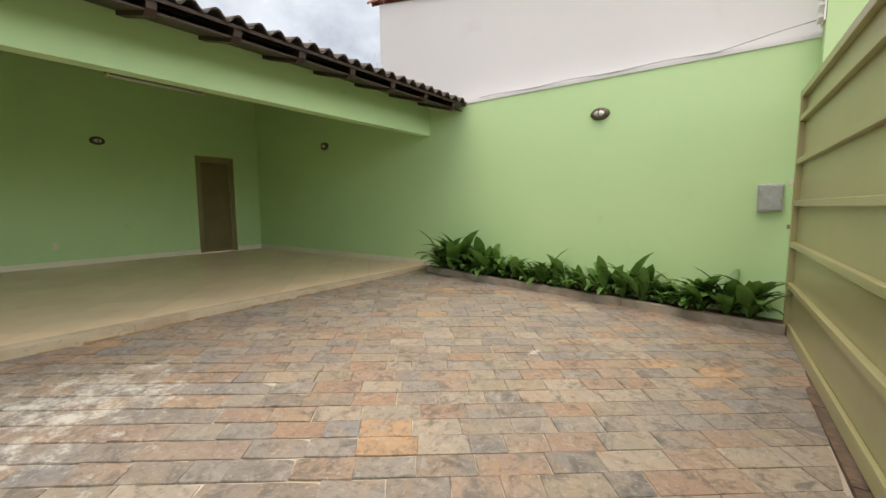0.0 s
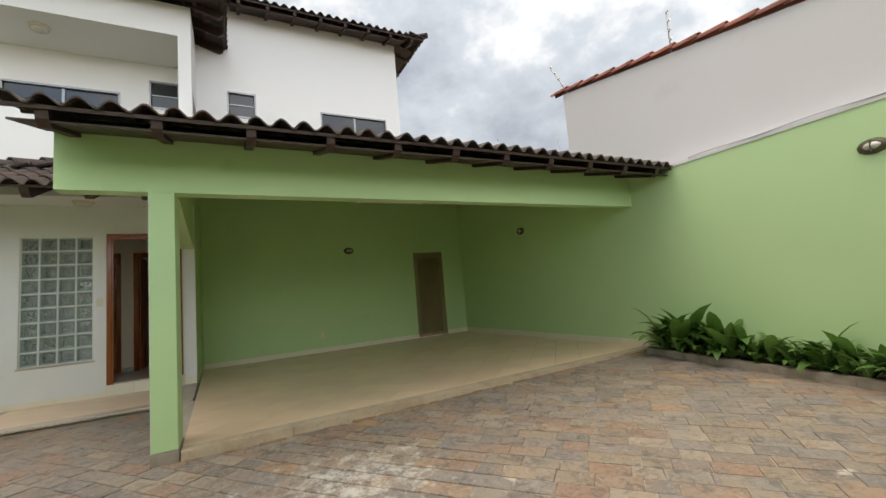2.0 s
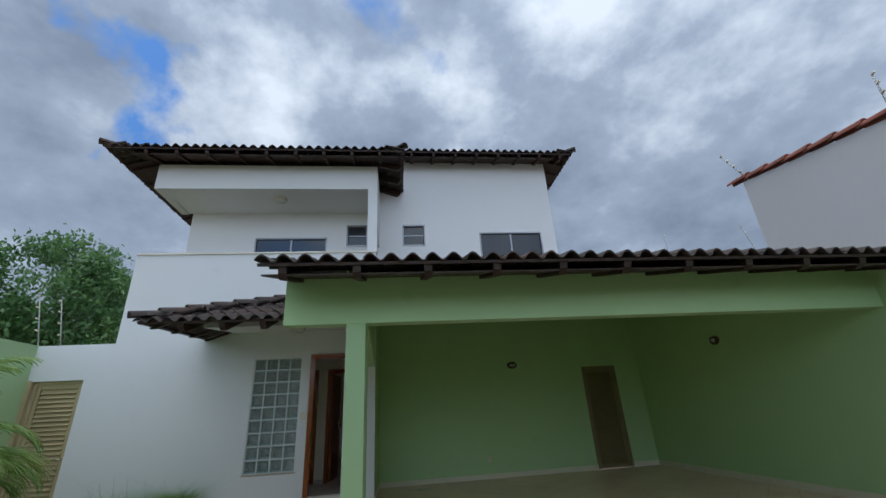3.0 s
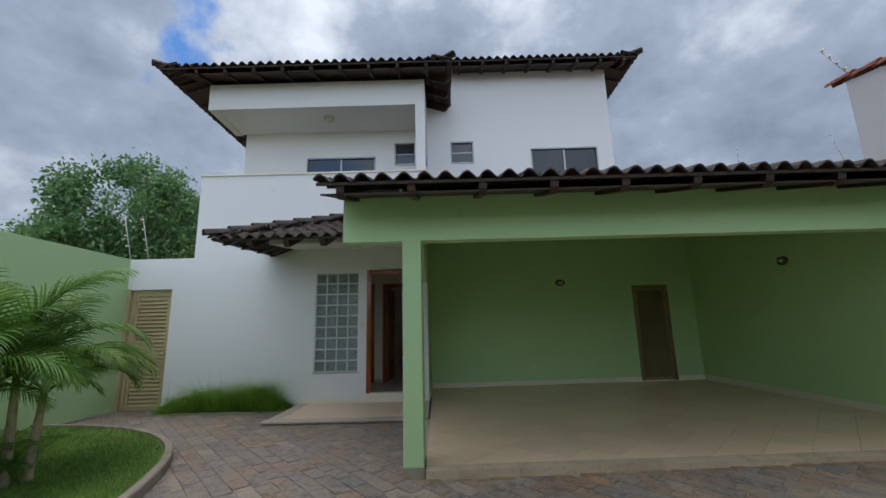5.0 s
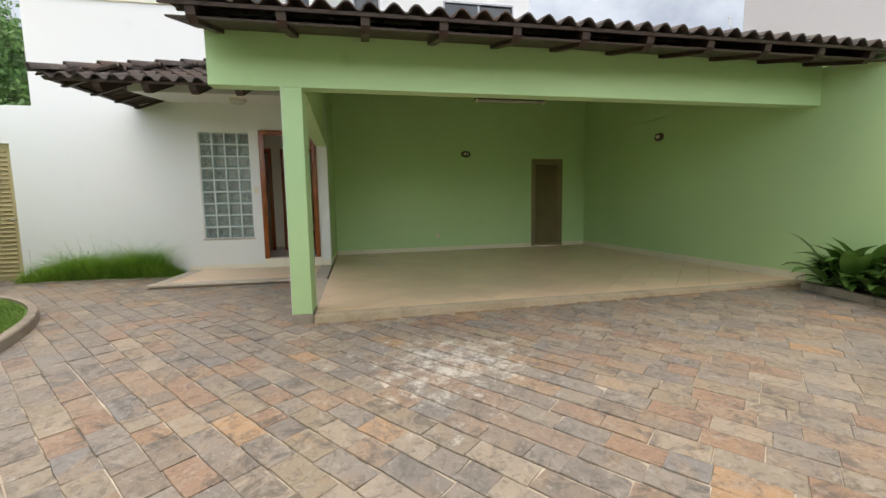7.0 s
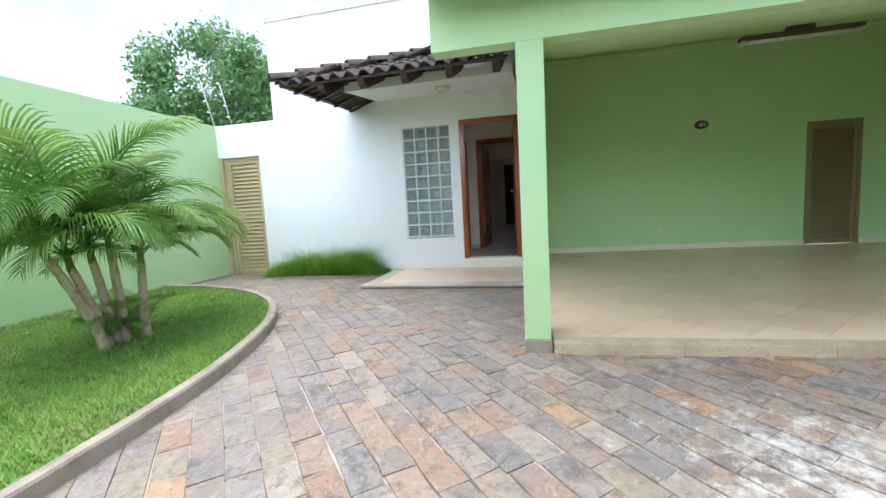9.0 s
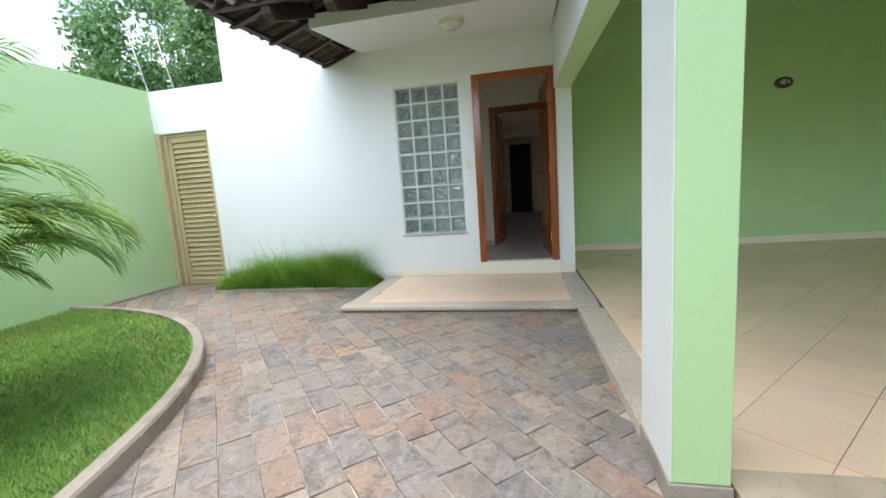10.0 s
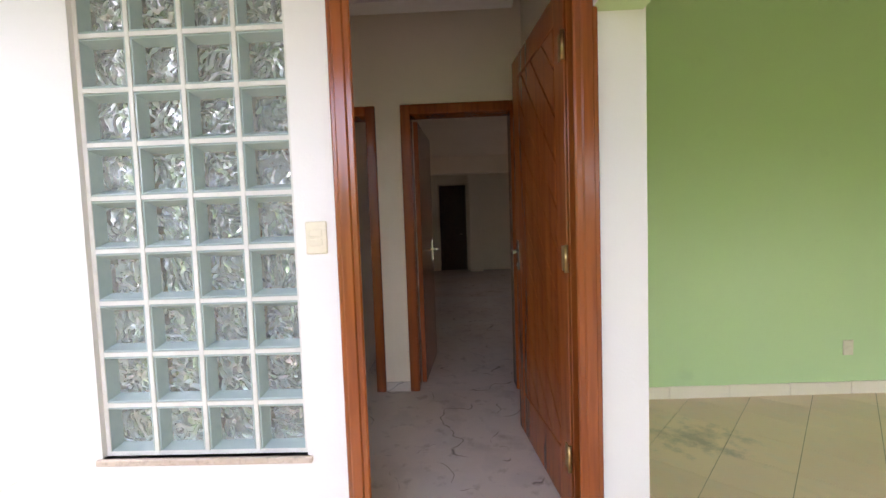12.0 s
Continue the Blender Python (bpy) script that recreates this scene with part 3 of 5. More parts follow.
# ---- rooms seen through the entrance ----
bm = bmesh.new()
box(bm, -9.03, XF - 0.152, -3.6, -0.69, 0.1, FLOOR)
box(bm, -18.5, -9.03, -4.0, 2.6, 0.1, FLOOR)
structure("floor_hall", bm, M["marble"], "scuffed grey marble floor of hall and living room", "floor")
bm = bmesh.new()
for a, b, c, d in ((-3.6, -2.72, FLOOR, 3.4), (-2.72, -1.83, 2.35, 3.4), (-1.83, -1.62, FLOOR, 3.4), (-1.62, -0.78, 2.35, 3.4), (-0.78, -0.746, FLOOR, 3.4)):
    box(bm, -8.80, -8.67, a, b, c, d)
box(bm, -9.03, XF - 0.152, -3.75, -3.6, FLOOR, 3.4)
box(bm, -9.03, -8.952, -0.69, 2.6, FLOOR, 2.9)
structure("wall_hall", bm, M["stucco_in"], "off-white hall walls with two inner doorways", "wall")
bm = bmesh.new()
box(bm, -8.9, XF - 0.152, -0.745, -0.672, FLOOR, 3.4)
structure("wall_hall_side", bm, M["stucco_in"], "off-white hall wall behind the open entrance door", "wall")
bm = bmesh.new()
box(bm, -9.03, XF - 0.152, -3.75, -0.69, 3.4, 3.46)
box(bm, -18.5, -9.03, -4.0, 2.6, 2.9, 2.99)
structure("ceiling_hall", bm, M["stucco_in"], "off-white ceiling of hall and living room", "ceiling")
bm = bmesh.new()
for a, b, c, d in ((-4.0, -1.68, FLOOR, 2.9), (-1.68, -0.92, 2.62, 2.9), (-0.92, 2.6, FLOOR, 2.9)):
    box(bm, -17.2, -17.0, a, b, c, d)
box(bm, -17.0, -16.6, -0.86, -0.53, FLOOR, 2.9)
box(bm, -17.0, -9.03, -2.2, -2.05, FLOOR, 2.9)
# unseen opening in the north side, added so daylight reaches the room
for a, b, c, d in ((-17.0, -13.8, FLOOR, 2.9), (-13.8, -12.2, FLOOR, 1.1), (-13.8, -12.2, 2.2, 2.9), (-12.2, -9.03, FLOOR, 2.9)):
    box(bm, a, b, 2.6, 2.75, c, d)
box(bm, -14.3, -14.1, -2.05, 2.6, 2.55, 2.9)
structure("wall_living", bm, M["stucco_in"], "off-white living room walls with an unseen opening added for daylight", "wall")
bm = bmesh.new()
box(bm, -18.5, -17.2, -1.9, -1.72, FLOOR, 2.9)
box(bm, -18.5, -17.2, -0.96, -0.8, FLOOR, 2.9)
box(bm, -18.6, -18.5, -1.9, -0.8, FLOOR, 2.9)
structure("wall_corridor", bm, M["stucco_in"], "dim corridor walls beyond the living room", "wall")


# ---- doors ----
def door_frame(bm, x0, x1, y0, y1, z0, z1, w):
    box(bm, x0, x1, y0, y0 + w, z0, z1, 0.006)
    box(bm, x0, x1, y1 - w, y1, z0, z1, 0.006)
    box(bm, x0, x1, y0 + w, y1 - w, z1 - w, z1, 0.006)


def entrance_door():
    d = holder("door_1", (XF, -1.22, FLOOR), "open varnished wooden entrance door with diagonal grooves", "door", kind="structure")
    bm = bmesh.new()
    door_frame(bm, -0.10, 0.02, -0.47, 0.47, 0.0, 2.21, 0.05)
    part("frame", bm, M["wood"], d)
    bm = bmesh.new()
    door_frame(bm, 0.021, 0.034, -0.472, 0.472, 0.0, 2.212, 0.085)
    door_frame(bm, 0.03, 0.042, -0.455, 0.455, 0.0, 2.195, 0.045)
    part("moulding", bm, M["wood"], d)
    turn = Matrix.Translation((-0.14, 0.41, 0.01)) @ Matrix.Rotation(radians(180 + 6), 4, "Z")
    # the leaf lies along its own x from the hinges; its room face looks to the entrance
    bm = bmesh.new()
    box(bm, 0.0, 0.80, -0.035, 0.0, 0.0, 2.14, 0.004)
    lf = part("leaf", bm, M["wood"], d)
    lf.matrix_basis = turn
    bm = bmesh.new()
    for x0, x1, z0, z1 in ((0.0, 0.11, 0.0, 2.14), (0.69, 0.80, 0.0, 2.14), (0.11, 0.69, 2.02, 2.14), (0.11, 0.69, 0.0, 0.24)):
        box(bm, x0 + 0.001, x1 - 0.001, 0.0, 0.012, z0 + 0.001, z1 - 0.001, 0.004)
    part("rim", bm, M["wood"], lf)
    # raised boards that fall steeply towards the hinges, parted by grooves
    field = [(0.118, 0.25), (0.682, 0.25), (0.682, 2.012), (0.118, 2.012)]
    for k in range(13):
        z = -0.42 + 0.19 * k
        poly = clip([(0.118, z), (0.682, z + 0.62), (0.682, z + 0.62 + 0.172), (0.118, z + 0.172)], field)
        if not poly or area(poly) < 0.002:
            continue
        bm = bmesh.new()
        lo = [bm.verts.new((x, 0.0005, zz)) for x, zz in poly]
        hi = [bm.verts.new((x, 0.011, zz)) for x, zz in poly]
        bm.faces.new(hi)
        bm.faces.new(lo[::-1])
        for i in range(len(poly)):
            bm.faces.new((lo[i], lo[(i + 1) % len(poly)], hi[(i + 1) % len(poly)], hi[i]))
        part("board", bm, M["wood"], lf)
    for z in (0.25, 1.07, 1.9):
        bm = bmesh.new()
        tube(bm, [(0.0, 0.016, z - 0.055), (0.0, 0.016, z + 0.055)], [0.009, 0.009])
        box(bm, 0.008, 0.045, 0.012, 0.017, z - 0.05, z + 0.05)
        part("hinge", bm, M["brass"], lf, "worn brass hinge")
    bm = bmesh.new()
    box(bm, 0.72, 0.755, 0.012, 0.018, 0.95, 1.12, 0.002)
    tube(bm, [(0.738, 0.018, 1.06), (0.738, 0.055, 1.06), (0.64, 0.06, 1.06)], [0.011, 0.011, 0.009])
    tube(bm, [(0.738, 0.016, 0.98), (0.738, 0.026, 0.98)], [0.012, 0.012])
    part("handle", bm, M["chrome"], lf, "chrome lever handle")
    return d


entrance_door()


def inner_door(name, y0, y1, top, open_leaf, label):
    d = holder(name, (-8.67, 0, FLOOR), label, "door", kind="structure")
    bm = bmesh.new()
    door_frame(bm, -0.14, 0.025, y0, y1, 0.0, top, 0.07)
    part("frame", bm, M["wood"], d)
    if open_leaf:
        bm = bmesh.new()
        box(bm, 0.0, 0.72, -0.035, 0.0, 0.005, top - 0.08, 0.004)
        lf = part("leaf", bm, M["wood"], d)
        lf.matrix_basis = Matrix.Translation((-0.15, y0 + 0.075, 0)) @ Matrix.Rotation(radians(180 - 4), 4, "Z")
        bm = bmesh.new()
        tube(bm, [(0.66, -0.035, 1.02), (0.66, -0.085, 1.02), (0.56, -0.085, 1.02)], [0.012, 0.012, 0.01])
        box(bm, 0.645, 0.675, -0.042, -0.036, 0.92, 1.1)
        part("handle", bm, M["chrome"], lf, "chrome lever handle")
    return d


inner_door("door_2", -1.632, -0.772, 2.112, True, "inner varnished wooden door standing open")
inner_door("door_3", -2.73, -1.815, 2.112, False, "varnished wooden frame of a side doorway")
bm = bmesh.new()
box(bm, -17.15, -17.05, -1.66, -0.94, FLOOR + 0.01, 2.60, 0.004)
d = structure("door_4", bm, M["rafter"], "dark wooden door at the far end", "door")
bm = bmesh.new()
tube(bm, [(-17.05, -1.05, 1.25), (-17.0, -1.05, 1.25), (-17.0, -1.14, 1.25)], [0.012, 0.012, 0.01])
part("handle", bm, M["chrome"], d, "chrome lever handle")


def louvre_door(name, at, w, h, paint, label):
    """A metal door of horizontal louvres in a frame; local y along the wall, x out of it."""
    d = holder(name, at, label, "door", kind="structure")
    bm = bmesh.new()
    door_frame(bm, -0.10, -0.02, 0.0, w, 0.0, h, 0.05)
    part("frame", bm, paint, d)
    bm = bmesh.new()
    for y0, y1, z0, z1 in ((0.05, 0.11, 0.01, h - 0.05), (w - 0.11, w - 0.05, 0.01, h - 0.05), (0.11, w - 0.11, 0.01, 0.09), (0.11, w - 0.11, h - 0.12, h - 0.05)):
        box(bm, -0.075, -0.04, y0 + 0.001, y1 - 0.001, z0, z1, 0.003)
    leaf = part("leaf", bm, paint, d)
    bm = bmesh.new()
    vs = [bm.verts.new((x, y, z)) for y in (0.112, w - 0.112) for x, z in ((-0.079, 0.060), (-0.074, 0.064), (-0.042, 0.010), (-0.030, 0.0), (-0.046, 0.004))]
    for i in range(5):
        bm.faces.new((vs[i], vs[(i + 1) % 5], vs[5 + (i + 1) % 5], vs[5 + i]))
    bm.faces.new(vs[:5][::-1])
    bm.faces.new(vs[5:])
    slat = mesh_of(bm, "slat", paint)
    n = int((h - 0.22) / 0.068)
    for k in range(n):
        piece("slat", slat, leaf, Matrix.Translation((0, 0, 0.088 + k * (h - 0.215) / n)))
    bm = bmesh.new()
    box(bm, -0.09, -0.08, 0.05, w - 0.05, 0.02, h - 0.05)
    part("backing", bm, paint, d)
    bm = bmesh.new()
    tube(bm, [(-0.04, w - 0.08, 1.0), (0.0, w - 0.08, 1.0), (0.0, w - 0.17, 1.0)], [0.011, 0.011, 0.009])
    part("handle", bm, M["chrome"], d, "chrome lever handle")
    return d


side_door = louvre_door("door_5", (XF - 0.045, -6.13, 0.02), 0.78, 2.18, M["sand"], "sand-coloured metal louvre door to the side passage")
bm = bmesh.new()
box(bm, -0.02, 0.052, -0.066, 0.004, -0.02, 2.2, 0.004)
part("jamb", bm, M["sand"], side_door)
louvre_door("door_6", (XB + 0.015, 3.97, fz(XB, 4.3)), 0.80, 2.2 - fz(XB, 4.3), M["brown"], "brown metal louvre door in the garage wall")

# ---- glass block window ----
win = holder("window_1", (XF, -2.65, 0.625), "tall window of square pressed glass blocks", "window", kind="structure")
bm = bmesh.new()
for k in range(5):
    y = min(max(0.2 * k, 0.008), 0.792)
    box(bm, -0.085, -0.022, y - 0.008, y + 0.008, 0.0, 1.8)
for k in range(10):
    z = min(max(0.2 * k, 0.008), 1.792)
    for j in range(4):
        box(bm, -0.085, -0.0225, 0.2 * j + 0.0085, 0.2 * j + 0.1915, z - 0.008, z + 0.008)
part("joint", bm, M["joint"], win)
bm = bmesh.new()
box(bm, -0.09, 0.014, -0.02, 0.82, -0.025, 0.0, 0.004)
part("window_sill", bm, M["granite"], win, "pinkish granite sill")
M["aqua"] = shade("pale aqua glass edge", (0.33, 0.42, 0.41), 0.1, spots=(((0.28, 0.38, 0.38), 14.0, 0.45, 0.7, 0.6),), bump=0.1, bump_scale=30)
bm = bmesh.new()
R = 8
loops = [[bm.verts.new((x, a * s_, b * s_)) for a, b in ((-1, -1), (1, -1), (1, 1), (-1, 1))] for x, s_ in ((-0.085, 0.0915), (-0.027, 0.0915), (-0.024, 0.087), (-0.026, 0.083), (-0.066, 0.066))]
for p, q in zip(loops, loops[1:]):
    for k in range(4):
        bm.faces.new((p[k], p[(k + 1) % 4], q[(k + 1) % 4], q[k]))
grid = {}
for i in range(R + 1):
    for j in range(R + 1):
        edge = max(abs(2 * i / R - 1), abs(2 * j / R - 1))
        x = -0.066 if edge > 0.99 else -0.064 + 0.007 * math.sin(i * 1.9 + j) * math.cos(j * 1.7 - i * 0.6)
        grid[i, j] = bm.verts.new((x, 0.066 * (2 * i / R - 1), 0.066 * (2 * j / R - 1)))
panes = []
for i in range(R):
    for j in range(R):
        f = bm.faces.new((grid[i, j], grid[i + 1, j], grid[i + 1, j + 1], grid[i, j + 1]))
        f.smooth, f.material_index = True, 1
back = [bm.verts.new((-0.082, a * 0.066, b * 0.066)) for a, b in ((-1, -1), (1, -1), (1, 1), (-1, 1))]
bm.faces.new(back[::-1]).material_index = 1
block = mesh_of(bm, "glass_block", M["aqua"])
block.materials.append(M["glass"])
for i in range(4):
    for j in range(9):
        b = piece("glass_block", block, win, Matrix.Translation((0, 0.1 + 0.2 * i, 0.1 + 0.2 * j)) @ Matrix.Rotation(radians(90 * ((i * 3 + j * 5) % 4)), 4, "X"))
        b.visible_shadow = False

# ---- upper windows ----
for k, (a, b, c, d_) in enumerate(W):
    w = holder(f"window_{k + 2}", (XU, a, c), "dark glazed upper window in a grey aluminium frame", "window", kind="structure")
    wd, ht = b - a, d_ - c
    bm = bmesh.new()
    for y0, y1, z0, z1 in ((0, wd, 0, 0.035), (0, wd, ht - 0.035, ht), (0, 0.03, 0.036, ht - 0.036), (wd - 0.03, wd, 0.036, ht - 0.036)):
        box(bm, -0.07, 0.012, y0, y1, z0, z1, 0.003)
    if k == 3 or k == 0:
        box(bm, -0.05, -0.01, wd / 2 - 0.02, wd / 2 + 0.02, 0.036, ht - 0.036)
    part("window_frame", bm, M["alu"], w)
    panes = 2 if k in (0, 3) else 1
    for p in range(panes):
        bm = bmesh.new()
        y0 = 0.03 + p * (wd - 0.06) / panes + 0.012
        y1 = 0.03 + (p + 1) * (wd - 0.06) / panes - 0.012
        if panes == 1:
            for z0, z1 in ((0.05, ht / 2 - 0.01), (ht / 2 + 0.01, ht - 0.05)):
                box(bm, -0.045, -0.038, y0, y1, z0, z1)
        else:
            box(bm, -0.035 - 0.012 * p, -0.028 - 0.012 * p, y0, y1, 0.036, ht - 0.036)
        part("pane", bm, M["dark_glass"], w)
    if panes == 1:
        bm = bmesh.new()
        box(bm, -0.05, -0.02, 0.03, wd - 0.03, ht / 2 - 0.012, ht / 2 + 0.012)
        part("glazing_bar", bm, M["alu"], w)
bm = bmesh.new()
box(bm, -13.9, -8.97, -4.59, 3.52, 3.0, 3.1)
structure("floor_upper", bm, M["stucco_in"], "upper storey floor slab", "floor")

# ---- roofs ----
PITCH, STEP = 0.18, 0.33


def tile_arrays():
    prof = []
    for k in range(9):
        u = k / 8
        z = 0.040 * math.sin(math.pi * u / 0.62) if u < 0.62 else -0.024 * math.sin(math.pi * (u - 0.62) / 0.38)
        prof.append((u * PITCH * 1.04, z))
    vs, fs = [], []
    for v, lift in ((0.0, 0.024), (0.40, 0.0)):
        for s in (0.0, -0.013):
            vs += [(u, v, z + lift + s) for u, z in prof]
    for k in range(8):
        fs += [(k, k + 1, 19 + k, 18 + k), (9 + k, 27 + k, 28 + k, 10 + k), (k, 9 + k, 10 + k, k + 1)]
    fs += [(0, 18, 27, 9), (8, 17, 35, 26)]
    return np.array(vs, float), fs


TV, TF = tile_arrays()
tile_mesh = bpy.data.meshes.new("roof_tile")
tile_mesh.from_pydata(TV.tolist(), [], TF)
tile_mesh.materials.append(M["tile"])
bm = bmesh.new()
n_ = 8
for k in range(n_):
    a0, a1 = math.pi * k / n_, math.pi * (k + 1) / n_
    q = []
    for a, (r0, r1) in ((a0, (0.085, 0.07)), (a1, (0.085, 0.07))):
        q.append([(v, -r * math.cos(a), r * math.sin(a) + lift) for v, r, lift in ((0.0, r0, 0.03), (0.40, r1, 0.0), (0.0, r0 - 0.014, 0.03), (0.40, r1 - 0.014, 0.0))])
    (a, b, c, d_), (e_, f_, g_, h_) = [[bm.verts.new(p) for p in s] for s in q]
    bm.faces.new((a, e_, f_, b))
    bm.faces.new((c, d_, h_, g_))
    bm.faces.new((a, c, g_, e_))
bmesh.ops.remove_doubles(bm, verts=bm.verts, dist=0.0005)
cap_mesh = mesh_of(bm, "ridge_tile", M["tile"], True)


def slope(roof, o, u, v, length, rows, near, keep):
    """Tiles of one roof slope: the first rows as pieces, the rest joined. keep(a, b): whether the tile at a along, b up stays."""
    u, v = Vector(u).normalized(), Vector(v).normalized()
    m = Matrix((u, v, u.cross(v))).transposed().to_4x4()
    m.translation = o
    vs, fs = [], []
    for r in range(rows):
        for c in range(int(length / PITCH)):
            if not keep(c * PITCH, r * STEP):
                continue
            jig = Matrix.Translation((c * PITCH + random.uniform(-0.006, 0.006), r * STEP + random.uniform(-0.008, 0.008), random.uniform(0, 0.006))) @ Matrix.Rotation(random.uniform(-0.02, 0.02), 4, "Z")
            if r < near:
                piece("roof_tile", tile_mesh, roof, m @ jig)
            else:
                mm = np.array(m @ jig)
                fs += [tuple(i + len(vs) for i in f) for f in TF]
                vs += (TV @ mm[:3, :3].T + mm[:3, 3]).tolist()
    if vs:
        me = bpy.data.meshes.new("upper_tiles")
        me.from_pydata(vs, [], fs)
        me.materials.append(M["tile"])
        ob = new("upper_tiles", me)
        ob.parent = roof
        tagged(ob, "rows of dark roof tiles higher up", kind="stuff")


def rafters(roof, o, u, v, first, gap, count, length, w=0.06, h=0.10, start=0.05):
    u, v = Vector(u).normalized(), Vector(v).normalized()
    m = Matrix((u, v, u.cross(v))).transposed().to_4x4()
    m.translation = o
    bm = bmesh.new()
    pts = ((start + 0.05, -h - 0.035), (length, -h - 0.035), (length, -0.035), (start, -0.035), (start, -0.035 - 0.5 * h))
    lo = [bm.verts.new((-w / 2, a, b)) for a, b in pts]
    hi = [bm.verts.new((w / 2, a, b)) for a, b in pts]
    bm.faces.new(lo)
    bm.faces.new(hi[::-1])
    for k in range(5):
        j = (k + 1) % 5
        bm.faces.new((lo[k], hi[k], hi[j], lo[j]))
    me = mesh_of(bm, "rafter", M["rafter"])
    for k in range(count):
        piece("rafter", me, roof, m @ Matrix.Translation((first + gap * k, 0, 0)))


def battens(roof, o, u, v, a0, a1, ups):
    u, v = Vector(u).normalized(), Vector(v).normalized()
    m = Matrix((u, v, u.cross(v))).transposed().to_4x4()
    m.translation = o
    for b in ups:
        bm = bmesh.new()
        box(bm, a0, a1, b, b + 0.045, -0.034, -0.008)
        ob = part("batten", bm, M["rafter"], roof)
        ob.matrix_basis = m


def soffit(roof, o, u, v, a0, a1, b0, b1, n=4):
    """Dark lining boards between the rafters of an overhang."""
    u, v = Vector(u).normalized(), Vector(v).normalized()
    m = Matrix((u, v, u.cross(v))).transposed().to_4x4()
    m.translation = o
    for k in range(n):
        bm = bmesh.new()
        box(bm, a0, a1, b0 + (b1 - b0) * k / n, b0 + (b1 - b0) * (k + 1) / n - 0.006, -0.115, -0.10)
        ob = part("soffit_board", bm, M["rafter"], roof)
        ob.matrix_basis = m


def caps(roof, p, q):
    p, q = Vector(p), Vector(q)
    d = (q - p).normalized()
    y = Vector((0, 0, 1)).cross(d).normalized()
    m = Matrix((d, y, d.cross(y))).transposed().to_4x4()
    for k in range(int((q - p).length / 0.34)):
        mm = m.copy()
        mm.translation = p + d * 0.34 * k
        piece("ridge_tile", cap_mesh, roof, mm)


# garage
G = 0.28
gr = holder("garage_roof", (0, 0, 0), "low garage roof of dark weathered clay tiles on brown rafters", "roof")
go, gv = (-2.82, -1.34, 2.592), (-1, 0, G)
slope(gr, go, (0, 1, 0), gv, 6.72, 17, 3, lambda a, b: True)
rafters(gr, go, (0, 1, 0), gv, 0.22, 0.62, 11, 1.0, 0.07, 0.115)
battens(gr, go, (0, 1, 0), gv, 0.02, 6.70, (0.03, 0.36, 0.69))
bm = bmesh.new()
prism(bm, [(XB, -0.45), (XG - 0.152, -0.45), (XG - 0.152, YN), (XB, YN)], lambda x, y: 2.225 + 0.29 * (XG - 0.15 - x), lambda x, y: 2.265 + 0.29 * (XG - 0.15 - x))
structure("ceiling", bm, M["green"], "sloping green painted garage ceiling", "ceiling")
bm = bmesh.new()
box(bm, XB, XB + 0.035, -0.45, YN, 3.60, 3.675, 0.004)
structure("trim", bm, M["green"], "pale green cornice strip along the back wall top", "cornice")
bm = bmesh.new()
box(bm, XB - 0.15, XB, -0.57, YN + 0.15, 2.9, 4.3)
structure("wall_garage_back_top", bm, M["green"], "upper part of the green garage back wall", "wall")
bm = bmesh.new()
for y0, y1 in ((YN, YN + 0.15), (-0.72, -0.57)):
    v = [bm.verts.new((x, y, z)) for y in (y0, y1) for x, z in ((XB, 2.642 if y0 > 0 else 2.9), (XG, 2.642 if y0 > 0 else 2.9), (XG, 2.70 if y0 > 0 else 2.901), (XB, 4.14))]
    for q in ((0, 1, 2, 3), (7, 6, 5, 4), (0, 4, 5, 1), (1, 5, 6, 2), (2, 6, 7, 3), (3, 7, 4, 0)):
        bm.faces.new([v[i] for i in q])
structure("wall_garage_gables", bm, M["green"], "green gable walls under the garage roof", "wall")

soffit(gr, go, (0, 1, 0), gv, 0.04, 6.68, 0.07, 0.74)
# upper left, hipped at the south
S = 0.32
ur = holder("upper_roof", (0, 0, 0), "hipped roof of dark clay tiles over the balcony", "roof")
uo = (-6.55, -5.72, 6.44)
slope(ur, uo, (0, 1, 0), (-1, 0, S), 5.72, 9, 1, lambda a, b: a + 0.1 >= b * 0.95 and 5.72 - a >= min(b, 1.8) * 0.95 - 0.1)
slope(ur, (-6.55, 0.0, 6.44), (-1, 0, 0), (0, -1, S), 1.80, 5, 5, lambda a, b: b * 0.95 <= a + 0.1)
slope(ur, (-13.4, -5.72, 6.44), (1, 0, 0), (0, 1, S), 6.85, 10, 1, lambda a, b: b * 0.95 <= min(6.85 - a, a) + 0.05)
slope(ur, (-13.4, 0.0, 6.44), (0, -1, 0), (1, 0, S), 5.72, 10, 0, lambda a, b: 5.72 - a >= b * 0.95)
rafters(ur, uo, (0, 1, 0), (-1, 0, S), 0.75, 0.56, 9, 0.9, 0.06, 0.13)
rafters(ur, (-13.4, -5.72, 6.44), (1, 0, 0), (0, 1, S), 0.5, 0.56, 11, 0.95, 0.06, 0.13)
battens(ur, uo, (0, 1, 0), (-1, 0, S), 0.05, 5.7, (0.03, 0.36))
battens(ur, (-13.4, -5.72, 6.44), (1, 0, 0), (0, 1, S), 0.05, 6.8, (0.03, 0.36))
caps(ur, (-6.52, -5.75, 6.47), (-9.97, -2.3, 6.47 + 3.45 * S))
rafters(ur, (-6.55, 0.0, 6.44), (-1, 0, 0), (0, -1, S), 0.62, 0.55, 3, 0.62, 0.06, 0.13)
